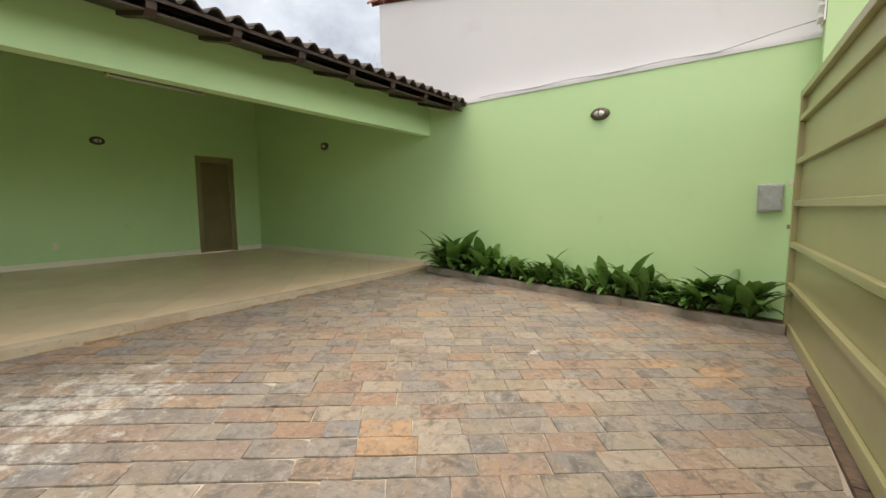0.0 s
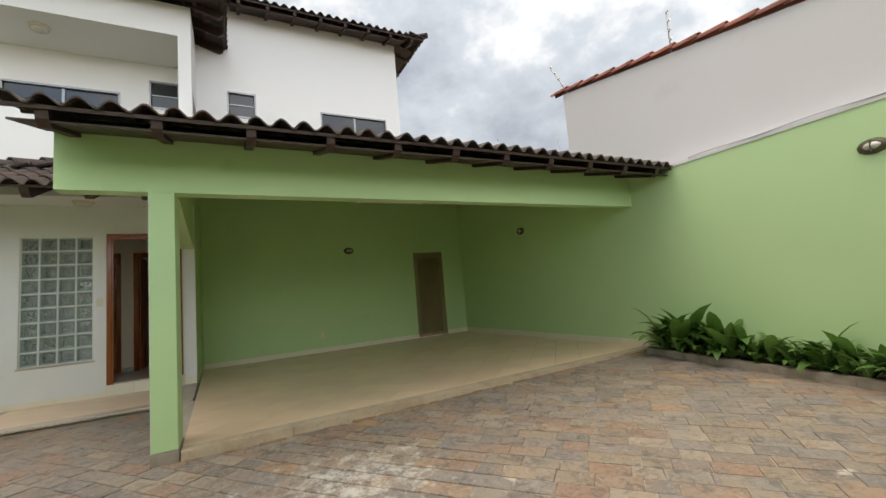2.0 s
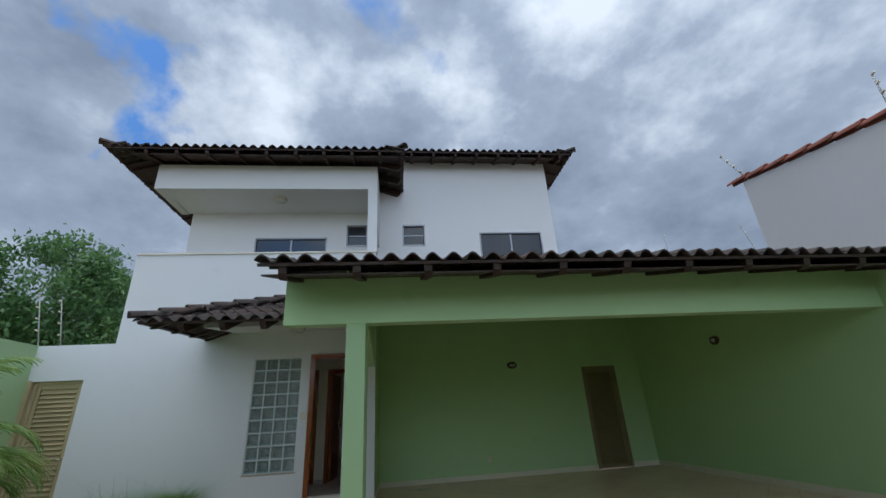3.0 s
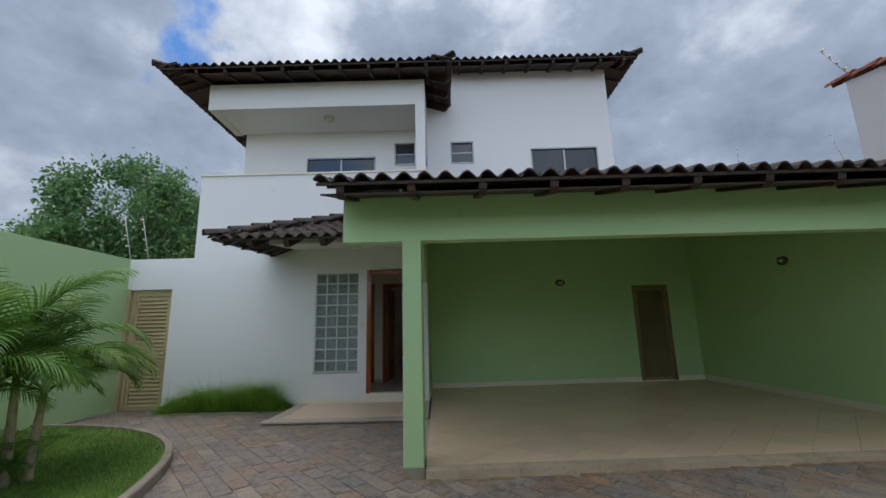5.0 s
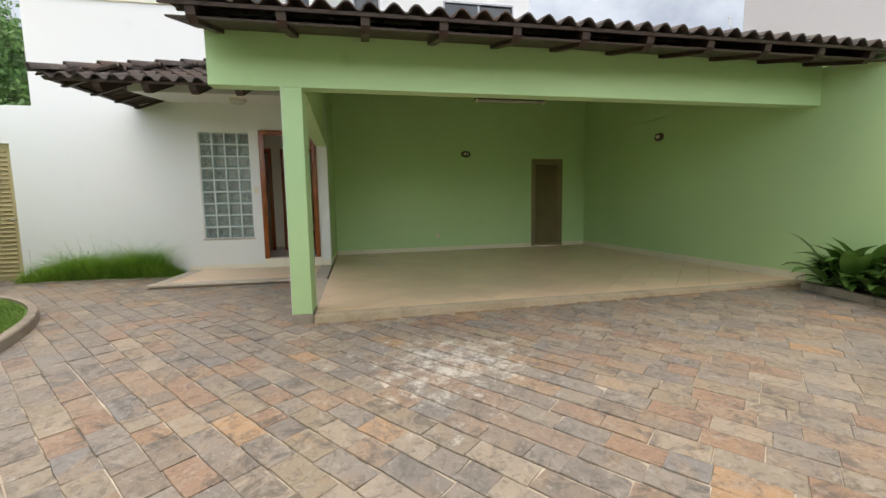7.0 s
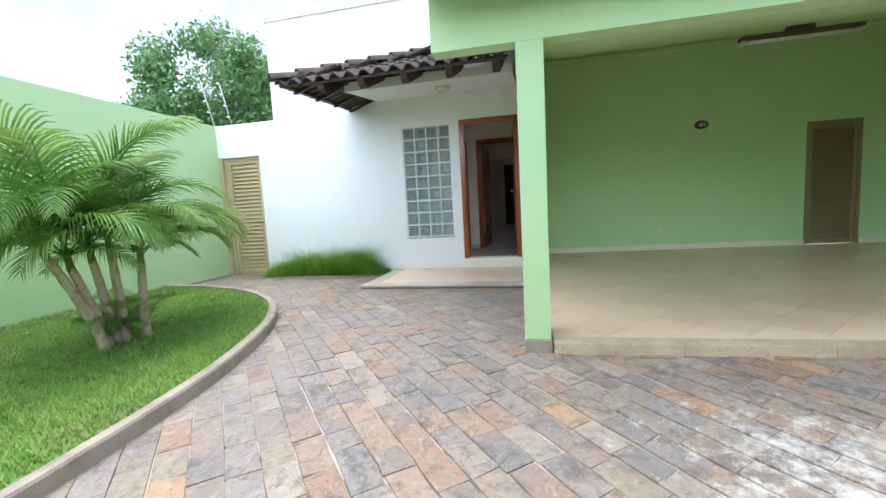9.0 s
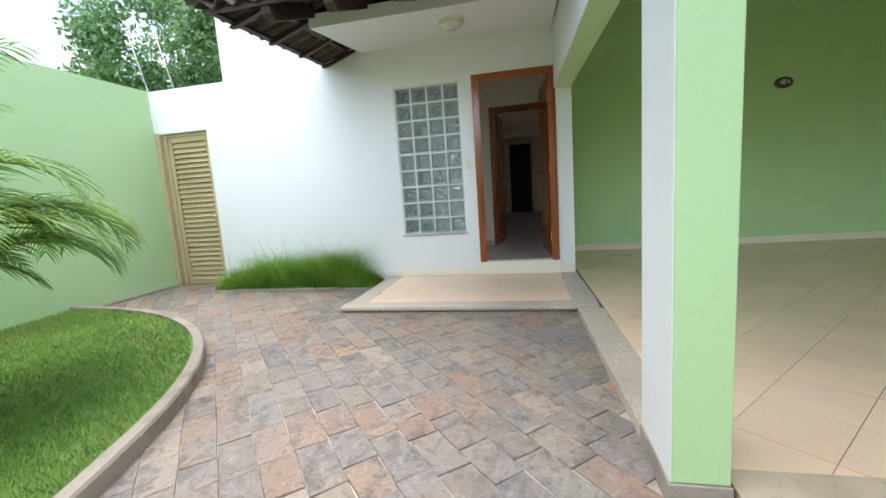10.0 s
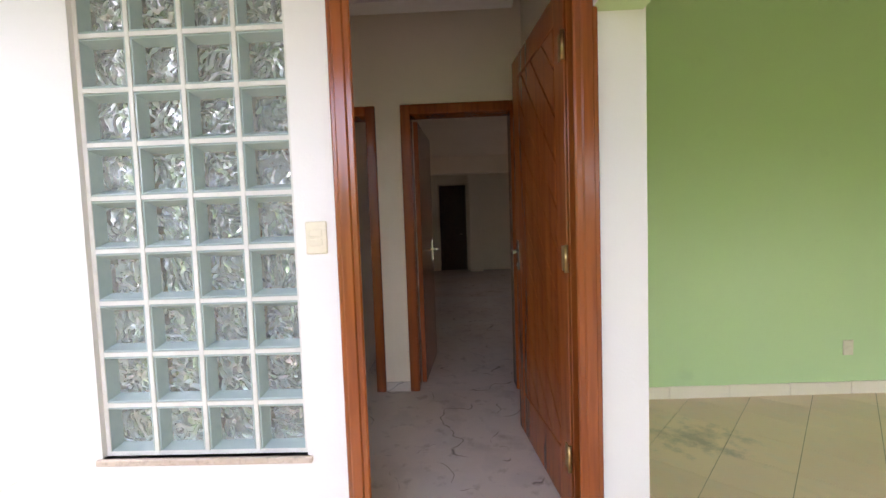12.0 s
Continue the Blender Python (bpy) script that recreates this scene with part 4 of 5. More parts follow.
battens(ur, (-6.55, 0.0, 6.44), (-1, 0, 0), (0, -1, S), 0.03, 1.74, (0.03, 0.36))
caps(ur, (-6.52, 0.03, 6.47), (-8.25, -1.7, 6.47 + 1.73 * S))
soffit(ur, uo, (0, 1, 0), (-1, 0, S), 0.45, 5.6, 0.12, 0.62, 3)
soffit(ur, (-13.4, -5.72, 6.44), (1, 0, 0), (0, 1, S), 0.1, 6.3, 0.12, 0.74, 3)
# upper right, hipped at the north
tr = holder("upper_roof", (0, 0, 0), "higher hipped roof of dark clay tiles over the bedrooms", "roof")
to = (-7.70, -1.33, 7.25)
slope(tr, to, (0, 1, 0), (-1, 0, S), 5.58, 9, 1, lambda a, b: 5.58 - a >= b * 0.95 - 0.1)
slope(tr, (-7.70, 4.25, 7.25), (-1, 0, 0), (0, -1, S), 6.0, 9, 1, lambda a, b: b * 0.95 <= min(a, 6.0 - a) + 0.1)
slope(tr, (-13.7, 4.25, 7.25), (0, -1, 0), (1, 0, S), 5.58, 9, 0, lambda a, b: a >= b * 0.95 - 0.1)
rafters(tr, to, (0, 1, 0), (-1, 0, S), 1.55, 0.53, 8, 0.85, 0.06, 0.13)
rafters(tr, (-7.70, 4.25, 7.25), (-1, 0, 0), (0, -1, S), 0.9, 0.6, 8, 0.8, 0.06, 0.13)
battens(tr, to, (0, 1, 0), (-1, 0, S), 0.05, 5.5, (0.03, 0.36))
battens(tr, (-7.70, 4.25, 7.25), (-1, 0, 0), (0, -1, S), 0.05, 5.9, (0.03, 0.36))
caps(tr, (-7.67, 4.28, 7.28), (-10.6, 1.35, 7.28 + 2.93 * S))
bm = bmesh.new()
for y0 in (-1.30,):
    v = [bm.verts.new(p) for p in ((-7.75, y0, 7.13), (-10.6, y0, 7.13 + 2.85 * S), (-10.6, y0, 7.24 + 2.85 * S), (-7.75, y0, 7.24))]
    fc = bm.faces.new(v)
    ex = bmesh.ops.extrude_face_region(bm, geom=[fc])
    bmesh.ops.translate(bm, vec=(0, 0.03, 0), verts=[q for q in ex["geom"] if isinstance(q, bmesh.types.BMVert)])
part("verge_board", bm, M["rafter"], tr)
soffit(tr, to, (0, 1, 0), (-1, 0, S), 1.4, 5.1, 0.12, 0.62, 3)
soffit(tr, (-7.70, 4.25, 7.25), (-1, 0, 0), (0, -1, S), 0.5, 5.9, 0.12, 0.6, 3)
# porch, hipped at the south
P = 0.42
pr = holder("porch_roof", (0, 0, 0), "small hipped porch roof of dark clay tiles", "roof")
po = (-5.10, -3.55, 2.65)
slope(pr, po, (0, 1, 0), (-1, 0, P), 2.80, 6, 6, lambda a, b: a + 0.08 >= b * 0.922)
ps, pu, pv = (-7.15, -3.55, 2.80), (1, 0, -0.073), (0, 1, 0.35)   # the south eave rises towards the wall
slope(pr, ps, pu, pv, 2.05, 6, 6, lambda a, b: b * 0.922 <= 2.05 - a - 0.1)
rafters(pr, po, (0, 1, 0), (-1, 0, P), 0.55, 0.52, 5, 1.0, 0.08, 0.12)
rafters(pr, ps, pu, pv, 0.06, 0.55, 4, 0.55, 0.05, 0.03, 0.02)
battens(pr, po, (0, 1, 0), (-1, 0, P), 0.05, 2.75, (0.03, 0.36))
battens(pr, ps, pu, pv, 0.02, 2.0, (0.03, 0.36))
caps(pr, (-5.07, -3.58, 2.685), (-7.1, -1.55, 2.685 + 2.03 * P))

# ---- column ----
col = holder("column", (XG - 0.18, -0.556, 0), "square garage column, green with one white face", "column", kind="structure")
bm = bmesh.new()
box(bm, -0.18, 0.18, -0.093, 0.09, 0.1, 2.21, 0.004)
part("shaft", bm, M["green"], col)
bm = bmesh.new()
box(bm, -0.178, 0.178, -0.097, -0.0932, 0.1, 2.21)
part("white_face", bm, M["white"], col, "white painted face")
bm = bmesh.new()
box(bm, -0.187, 0.187, -0.103, 0.097, -0.05, 0.098, 0.003)
part("base", bm, M["kerb"], col, "grey stone base")

# ---- floors of the porch and edges ----
def diagonal_tiles(parent, keep, height, size, angle, name, start=(0.0, 0.0)):
    """Square tiles laid at an angle and cut at the edge of the convex plan polygon keep."""
    ca, sa = math.cos(radians(angle)), math.sin(radians(angle))
    g = 0.0018
    bm = bmesh.new()
    h = size / 2 - g
    prism(bm, [(-h, -h), (h, -h), (h, h), (-h, h)], -0.012, 0.0)
    whole = mesh_of(bm, name, M["beige"])
    cx = sum(p[0] for p in keep) / len(keep)
    cy = sum(p[1] for p in keep) / len(keep)
    for i in range(-30, 31):
        for j in range(-30, 31):
            s, t = i * size + start[0], j * size + start[1]
            mx, my = cx + s * ca - t * sa, cy + s * sa + t * ca
            sq = [(mx + a * h * ca - b * h * sa, my + a * h * sa + b * h * ca) for a, b in ((-1, -1), (1, -1), (1, 1), (-1, 1))]
            got = clip(sq, keep)
            if not got or area(got) < 0.0012:
                continue
            z = height(mx, my) + random.uniform(-0.0004, 0.0004)
            lie = Matrix.Translation((mx, my, z)) @ Matrix.Rotation(math.atan(height(mx, my + 0.5) - height(mx, my - 0.5)), 4, "X")
            if len(got) == 4 and abs(area(got) - 4 * h * h) < 1e-5:
                piece(name, whole, parent, lie @ Matrix.Rotation(radians(angle), 4, "Z"))
            else:
                bm = bmesh.new()
                prism(bm, [(x - mx, y - my) for x, y in got], -0.012, 0.0)
                piece(name, mesh_of(bm, name, M["beige"]), parent, lie)


diagonal_tiles(garage_floor, [(XB, -0.57), (-3.66, -0.45), (-3.66, YN), (XB, YN)], fz, 0.34, 47, "tile", (0.08, 0.05))

edge = holder("floor_edge", (0, 0, 0), "worn granite edging strip of the garage floor", "edging", kind="structure")
y = -0.45
while y < YN - 0.05:
    y1 = min(y + random.uniform(0.75, 0.95), YN)
    bm = bmesh.new()
    prism(bm, [(-3.655, y + 0.002), (-3.50 + random.uniform(-0.004, 0.004), y + 0.002), (-3.50 + random.uniform(-0.004, 0.004), y1 - 0.002), (-3.655, y1 - 0.002)], -0.1, lambda x, yy: fz(x, yy) + 0.003)
    part("edging_stone", bm, M["edge"], edge)
    y = y1
for k in range(2):
    xa, xb = (-3.84, -4.75) if k == 0 else (-4.755, -5.70)
    off = lambda q: -0.45 - 0.033 * (-3.54 - q)
    bm = bmesh.new()
    prism(bm, [(xb, off(xb) - 0.19), (xa, off(xa) - 0.19), (xa, off(xa) + 0.018), (xb, off(xb) + 0.018)], -0.1, 0.0785)
    part("edging_stone", bm, M["granite"], edge)

porch = holder("floor_porch", (0, 0, 0), "entrance platform of beige tiles framed in granite", "floor", kind="structure")
bm = bmesh.new()
box(bm, XF, -5.76, -2.93, -0.55, -0.1, 0.05)
part("lower_step", bm, M["granite"], porch)
bm = bmesh.new()
box(bm, XF + 0.001, -5.80, -2.88, -0.56, 0.05, 0.0895)
part("bed", bm, M["grout"], porch)
for x0, x1, y0, y1 in ((-5.90, -5.72, -2.93, -0.53), (XF + 0.012, -5.903, -2.90, -2.715), ):
    bm = bmesh.new()
    box(bm, x0, x1, y0, y1, 0.062, 0.092, 0.003)
    part("border_stone", bm, M["granite"], porch, "speckled granite border")
bm = bmesh.new()
prism(bm, [(XF + 0.002, -0.735), (-5.903, -0.735), (-5.903, -0.522), (XF + 0.002, -0.564)], 0.04, 0.0935)
part("border_stone", bm, M["granite"], porch, "speckled granite border")
diagonal_tiles(porch, [(XF + 0.012, -2.712), (-5.904, -2.712), (-5.904, -0.738), (XF + 0.012, -0.738)], lambda x, y: 0.0915, 0.34, 47, "tile")

sk = holder("baseboard", (0, 0, 0), "cream tile skirting along house front and garage walls", "skirting", kind="structure")
def skirt(x0, x1, y0, y1, z0, z1):
    bm = bmesh.new()
    box(bm, x0, x1, y0, y1, z0, z1, 0.002)
    part("skirting_tile", bm, M["cream"], sk)
for a, b, zt in ((-2.92, -2.45, 0.165), (-2.447, -2.0, 0.165), (-1.997, -1.705, 0.165), (-1.70, -1.37, 0.248), (-1.367, -1.04, 0.248), (-1.037, -0.735, 0.248), (-0.732, -0.572, 0.19)):
    skirt(XF + 0.0005, XF + 0.012 + (0.01 if zt > 0.2 else 0), a, b, 0.093, zt)
for k in range(10):
    a = -0.56 + 0.454 * k
    skirt(XB + 0.0005, XB + 0.012, a, a + 0.451, fz(0, a) - 0.002, fz(0, a) + 0.095)
skirt(XB + 0.0005, XB + 0.012, 4.775, YN, fz(0, 5), fz(0, 5) + 0.095)
for k in range(11):
    a = XB + 0.014 + 0.475 * k
    skirt(a, a + 0.472, YN - 0.012, YN - 0.0005, fz(0, YN) - 0.002, fz(0, YN) + 0.095)
for k in range(4):
    a = XB + 0.02 + 0.36 * k
    skirt(a, a + 0.357, -0.5695, -0.558, 0.09, 0.185)
bm = bmesh.new()
box(bm, -8.67, -8.658, -1.814, -1.633, FLOOR, FLOOR + 0.07)
part("skirting_tile", bm, M["marble"], sk, "grey marble skirting")
bm = bmesh.new()
box(bm, XF - 0.152, XF + 0.03, -1.69, -0.75, FLOOR - 0.001, FLOOR + 0.018, 0.003)
structure("threshold", bm, M["marble"], "pale stone threshold of the entrance", "threshold")

bm = bmesh.new()
yy = -0.42
rd = random.Random(4)
while yy < 5.0:
    box(bm, -3.502, -3.475 + rd.uniform(-0.012, 0.02), yy, yy + rd.uniform(0.1, 0.25), gz(-3.5, yy) - 0.02, gz(-3.5, yy) + rd.uniform(0.004, 0.012))
    yy += 0.27
structure("dirt_line", bm, M["sandy"], "orange sandy dirt gathered along the garage edge", "dirt")
fk = holder("wall_footing", (0, 0, 0), "grey cement footing along the green boundary wall", "footing", kind="structure")
for k in range(3):
    bm = bmesh.new()
    box(bm, -7.14 + 0.48 * k, -7.14 + 0.48 * k + 0.476, YS, YS + 0.05, -0.1, 0.06, 0.004)
    part("footing_stone", bm, M["kerb"], fk)

# ---- lamps and fittings ----
def oval_lamp(m, label):
    """A bulkhead lamp; local x out of the wall."""
    d = holder("wall_lamp", m, label, "wall lamp", "bulkhead lamps")
    def shell(sx, sy, sz, lo, hi, n=20, rings=6):
        bm = bmesh.new()
        rows = []
        for r in range(rings + 1):
            a = lo + (hi - lo) * r / rings
            rows.append([bm.verts.new((sx * math.sin(a), sy * math.cos(a) * math.cos(t), sz * math.cos(a) * math.sin(t))) for t in (2 * math.pi * k / n for k in range(n))])
        for p, q in zip(rows, rows[1:]):
            for k in range(n):
                bm.faces.new((p[k], p[(k + 1) % n], q[(k + 1) % n], q[k])).smooth = True
        bm.faces.new(rows[-1])
        bm.faces.new(rows[0][::-1])
        return bm
    part("housing", shell(0.055, 0.115, 0.075, 0.0, 0.9), M["bronze"], d)
    part("lens", shell(0.078, 0.075, 0.043, 0.2, 1.45), M["frost"], d, "frosted glass lens")
    bm = bmesh.new()
    box(bm, 0.04, 0.083, -0.006, 0.006, -0.055, 0.055, 0.003)
    part("guard", bm, M["bronze"], d)
    return d

oval_lamp(pose(XB, 2.369, 2.30), "dark oval bulkhead lamp on the garage back wall")
oval_lamp(pose(-6.227, YN, 2.297, 0, 0, -90), "dark oval bulkhead lamp on the green side wall")
oval_lamp(pose(-0.90, YN, 2.19, 0, 0, -90), "dark oval bulkhead lamp on the sunlit boundary wall")

def ceiling_lamp(at, label):
    d = holder("ceiling_lamp", at, label, "ceiling lamp")
    bm = bmesh.new()
    tube(bm, [(0, 0, 0), (0, 0, -0.03)], [0.13, 0.125], 24)
    part("base", bm, M["plastic"], d)
    bm = bmesh.new()
    tube(bm, [(0, 0, -0.03), (0, 0, -0.055), (0, 0, -0.08), (0, 0, -0.09)], [0.115, 0.105, 0.07, 0.02], 24)
    part("shade", bm, M["frost"], d, "frosted round glass shade")

ceiling_lamp((-6.32, -1.758, 2.782), "round pale ceiling lamp under the porch slab")
ceiling_lamp((-7.62, -2.64, 5.88), "round pale ceiling lamp on the balcony ceiling")

tl = holder("fluorescent_lamp", (-6.6, 2.65, 3.0), "unlit twin tube fluorescent lamp hanging below the garage ceiling", "lamp")
bm = bmesh.new()
box(bm, -0.06, 0.06, -0.64, 0.64, -0.05, 0.0, 0.006)
part("tray", bm, M["bronze"], tl)
for xx in (-0.03, 0.03):
    bm = bmesh.new()
    tube(bm, [(xx, -0.61, -0.07), (xx, 0.61, -0.07)], [0.016, 0.016], 10)
    part("tube", bm, M["frost"], tl, "white glass tube")
for yy in (-0.62, 0.62):
    bm = bmesh.new()
    box(bm, -0.055, 0.055, yy - 0.015, yy + 0.015, -0.09, -0.05, 0.003)
    part("socket", bm, M["plastic"], tl)
bm = bmesh.new()
box(bm, -0.05, 0.05, -0.14, 0.14, 0.0, 0.065, 0.006)
part("bracket", bm, M["bronze"], tl)

def plate(name, m, w, h, label, category, slots):
    d = holder(name, m, label, category)
    bm = bmesh.new()
    box(bm, 0, 0.01, -w / 2, w / 2, -h / 2, h / 2, 0.003)
    part("plate", bm, M["plastic"], d)
    for k in range(slots):
        bm = bmesh.new()
        z = (k - (slots - 1) / 2) * 0.035
        box(bm, 0.01, 0.014, -w * 0.3, w * 0.3, z - 0.013, z + 0.013, 0.002)
        part("socket" if category == "socket" else "rocker", bm, M["plastic"], d)
plate("wall_socket", pose(XB, 1.684, 0.455), 0.075, 0.115, "ivory plastic wall socket low on the garage wall", "socket", 1)
plate("light_switch", pose(XF, -1.772, 1.45), 0.078, 0.12, "ivory plastic light switch beside the entrance door", "switch", 2)

mb = holder("meter_box", pose(0.765, YN, 1.155, 0, 0, -90), "galvanised metal meter box on the boundary wall", "meter box")
bm = bmesh.new()
box(bm, 0, 0.05, -0.10, 0.10, -0.135, 0.135, 0.004)
part("case", bm, M["zinc"], mb)
bm = bmesh.new()
box(bm, 0.05, 0.06, -0.088, 0.088, -0.115, 0.12, 0.003)
lid = part("door", bm, M["zinc"], mb)
bm = bmesh.new()
box(bm, 0.06, 0.072, 0.072, 0.094, -0.03, 0.02, 0.002)
part("latch", bm, M["chrome"], lid)

# ---- gate ----
def gate():
    a, b = Vector((1.171, 1.66, -0.135)), Vector((0.95, 5.12, -0.135))
    d = (b - a).normalized()
    n = Vector((0, 0, 1)).cross(d)
    m = Matrix((d, n, Vector((0, 0, 1)))).transposed().to_4x4()
    m.translation = a
    g = holder("gate", m, "olive painted sheet metal sliding gate with horizontal rails", "gate")
    L, H = (b - a).length, 2.235
    bm = bmesh.new()
    box(bm, 0.02, L - 0.02, -0.02, -0.0155, 0.05, H - 0.03)
    part("sheet", bm, M["olive"], g)
    for x0, x1 in ((0.0, 0.05), (L - 0.06, L)):
        bm = bmesh.new()
        box(bm, x0, x1, -0.02, 0.03, 0.02, H, 0.004)
        part("stile", bm, M["olive"], g)
    bm = bmesh.new()
    box(bm, 0.052, 0.44, -0.015, 0.016, 0.03, H - 0.002, 0.003)
    part("lock_panel", bm, M["olive"], g)
    for z, w in ((0.03, 0.10), (0.46, 0.05), (0.835, 0.05), (1.21, 0.05), (1.585, 0.05), (1.96, 0.05), (H - 0.06, 0.06)):
        bm = bmesh.new()
        box(bm, 0.441, L - 0.061, -0.015, 0.026 if z > 0.1 else 0.012, z, z + w, 0.003)
        part("rail", bm, M["olive"], g)
    for x in (0.5, L - 0.5):
        bm = bmesh.new()
        tube(bm, [(x, -0.03, 0.0), (x, 0.0, 0.0)], [0.045, 0.045], 14)
        part("wheel", bm, M["bronze"], g)
    bm = bmesh.new()
    box(bm, L - 0.03, L + 0.02, 0.031, 0.06, 1.40, 1.45, 0.003)
    part("sensor", bm, M["plastic"], g, "small white plastic sensor")
    bm = bmesh.new()
    box(bm, L - 0.02, L + 0.05, 0.031, 0.05, 1.0, 1.04, 0.003)
    part("catch", bm, M["brown"], g)
    return m

gm = gate()
bm = bmesh.new()
for k in range(8):
    box(bm, 0.02 + 0.436 * k, 0.02 + 0.436 * k + 0.431, -0.09, 0.055, -0.03, 0.002 - 0.002 * (k % 2))
rail_ob = structure("gate_track", bm, M["soil"], "dark dirt-filled gate track strip on the ground", "track")
rail_ob.matrix_basis = gm
vent = holder("wall_vent", pose(1.04, 5.22, 2.86, 0, 0, 180), "white slatted vent on the street wall", "vent")
for k in range(4):
    bm = bmesh.new()
    box(bm, 0, 0.04, -0.09, 0.09, -0.15 + 0.1 * k, -0.13 + 0.1 * k, 0.003)
    part("slat", bm, M["white"], vent)
bm = bmesh.new()
box(bm, -0.005, 0.008, -0.1, 0.1, -0.18, 0.2)
part("backing", bm, M["white"], vent)

# ---- neighbour's verge, fence rods, cable ----
red_cap = cap_mesh.copy()
red_cap.materials[0] = M["redtile"]
p, q = Vector((4.0, 5.55, 3.0)), Vector((-4.86, 5.55, 4.66))
dd = (q - p).normalized()
yy = Vector((0, 0, 1)).cross(dd).normalized()
mm = Matrix((dd, yy, dd.cross(yy))).transposed().to_4x4()
for k in range(int((q - p).length / 0.34) + 1):
    m2 = mm.copy()
    m2.translation = p + dd * 0.34 * k
    piece("coping_tile", red_cap, neighbour, m2)

def fence_rod(base, top, label):
    d = holder("fence_rod", base, label, "fence rod", "electric fence rods")
    v = Vector(top) - Vector(base)
    bm = bmesh.new()
    tube(bm, [(0, 0, 0), v], [0.010, 0.010], 6)
    part("rod", bm, M["wire"], d)
    for k in range(4):
        bm = bmesh.new()
        c = v * (0.3 + 0.22 * k)
        tube(bm, [c, c + Vector((0.0, 0.0, 0.0)) + Vector((0.05, -0.02, 0.01))], [0.014, 0.014], 8)
        part("insulator", bm, M["plastic"], d)

for b_, t_ in (((-4.70, 5.55, 4.6), (-5.05, 5.52, 5.3)), ((-2.74, 5.55, 4.24), (-2.71, 5.52, 4.85)), ((-9.5, 10.18, 5.1), (-9.5, 9.89, 6.08)), ((-9.5, 7.40, 5.0), (-9.5, 7.42, 5.76)), ((-9.5, 5.71, 4.9), (-9.5, 5.67, 5.33)),
               ((-7.25, -6.28, 2.78), (-7.35, -6.6, 3.75)), ((-7.75, -6.28, 2.78), (-7.85, -6.6, 3.8))):
    fence_rod(b_, t_, "thin galvanised electric fence rod with insulators")
bm = bmesh.new()
box(bm, -9.6, -9.4, 5.5, 12.0, -0.32, 5.2)
structure("wall_rear_neighbour", bm, M["neighbour"], "far boundary wall behind the garage roof", "wall")
bm = bmesh.new()
pts = [(-2.6 + 3.6 * k / 24, 5.325, 2.652 + 0.008 * math.sin(k * 0.9) + (0.10 * max(0, k - 19) / 5)) for k in range(25)]
tube(bm, pts, [0.006] * 25, 6)
thing("cable", bm, M["wire"], "thin pale cable running along the wall top", "cable")

# ---- planter along the north wall ----
bm = bmesh.new()
prism(bm, [(-3.3, 5.10), (0.93, 5.04), (0.93, YN), (-3.3, YN)], -0.3, lambda x, y: gz(x, y) + 0.055)
structure("planter_soil", bm, M["soil"], "dark planting soil behind a low kerb", "soil")
pk = holder("planter_kerb", (0, 0, 0), "low weathered concrete planter kerb", "kerb", kind="structure")
for k in range(6):
    xa, xb = -3.36 + 0.716 * k, -3.36 + 0.716 * (k + 1) - 0.004
    f = lambda x: 5.075 - 0.014 * (x + 3.3)
    bm = bmesh.new()
    prism(bm, [(xa, f(xa) - 0.055), (xb, f(xb) - 0.055), (xb, f(xb) + 0.03), (xa, f(xa) + 0.03)], -0.3, lambda x, y: gz(x, y) + 0.085)
    part("kerb_stone", bm, M["kerb"], pk)

def blade_mesh(name, length, width, arch, material, stalk=0.15, n=6, fold=0.25):
    """A lance-shaped leaf rising along z and bending to +x."""
    bm = bmesh.new()
    rows = []
    ang, px, pz = radians(80), 0.0, 0.0
    for k in range(n + 1):
        s = k / n
        w = 0.006 if s < stalk else width * math.sin(math.pi * min(1, (s - stalk) / (1 - stalk)) ** 0.8) ** 0.9 + 0.002
        c = (px, pz)
        nx, nz = -math.sin(ang), math.cos(ang)
        rows.append([bm.verts.new((c[0] + fold * w * nx, -w, c[1] + fold * w * nz)), bm.verts.new((c[0], 0, c[1])), bm.verts.new((c[0] + fold * w * nx, w, c[1] + fold * w * nz))])
        px += length / n * math.cos(ang)
        pz += length / n * math.sin(ang)
        ang -= arch / n * (0.5 + s)
    for p, q in zip(rows, rows[1:]):
        for j in range(2):
            bm.faces.new((p[j], p[j + 1], q[j + 1], q[j])).smooth = True
    return mesh_of(bm, name, material)

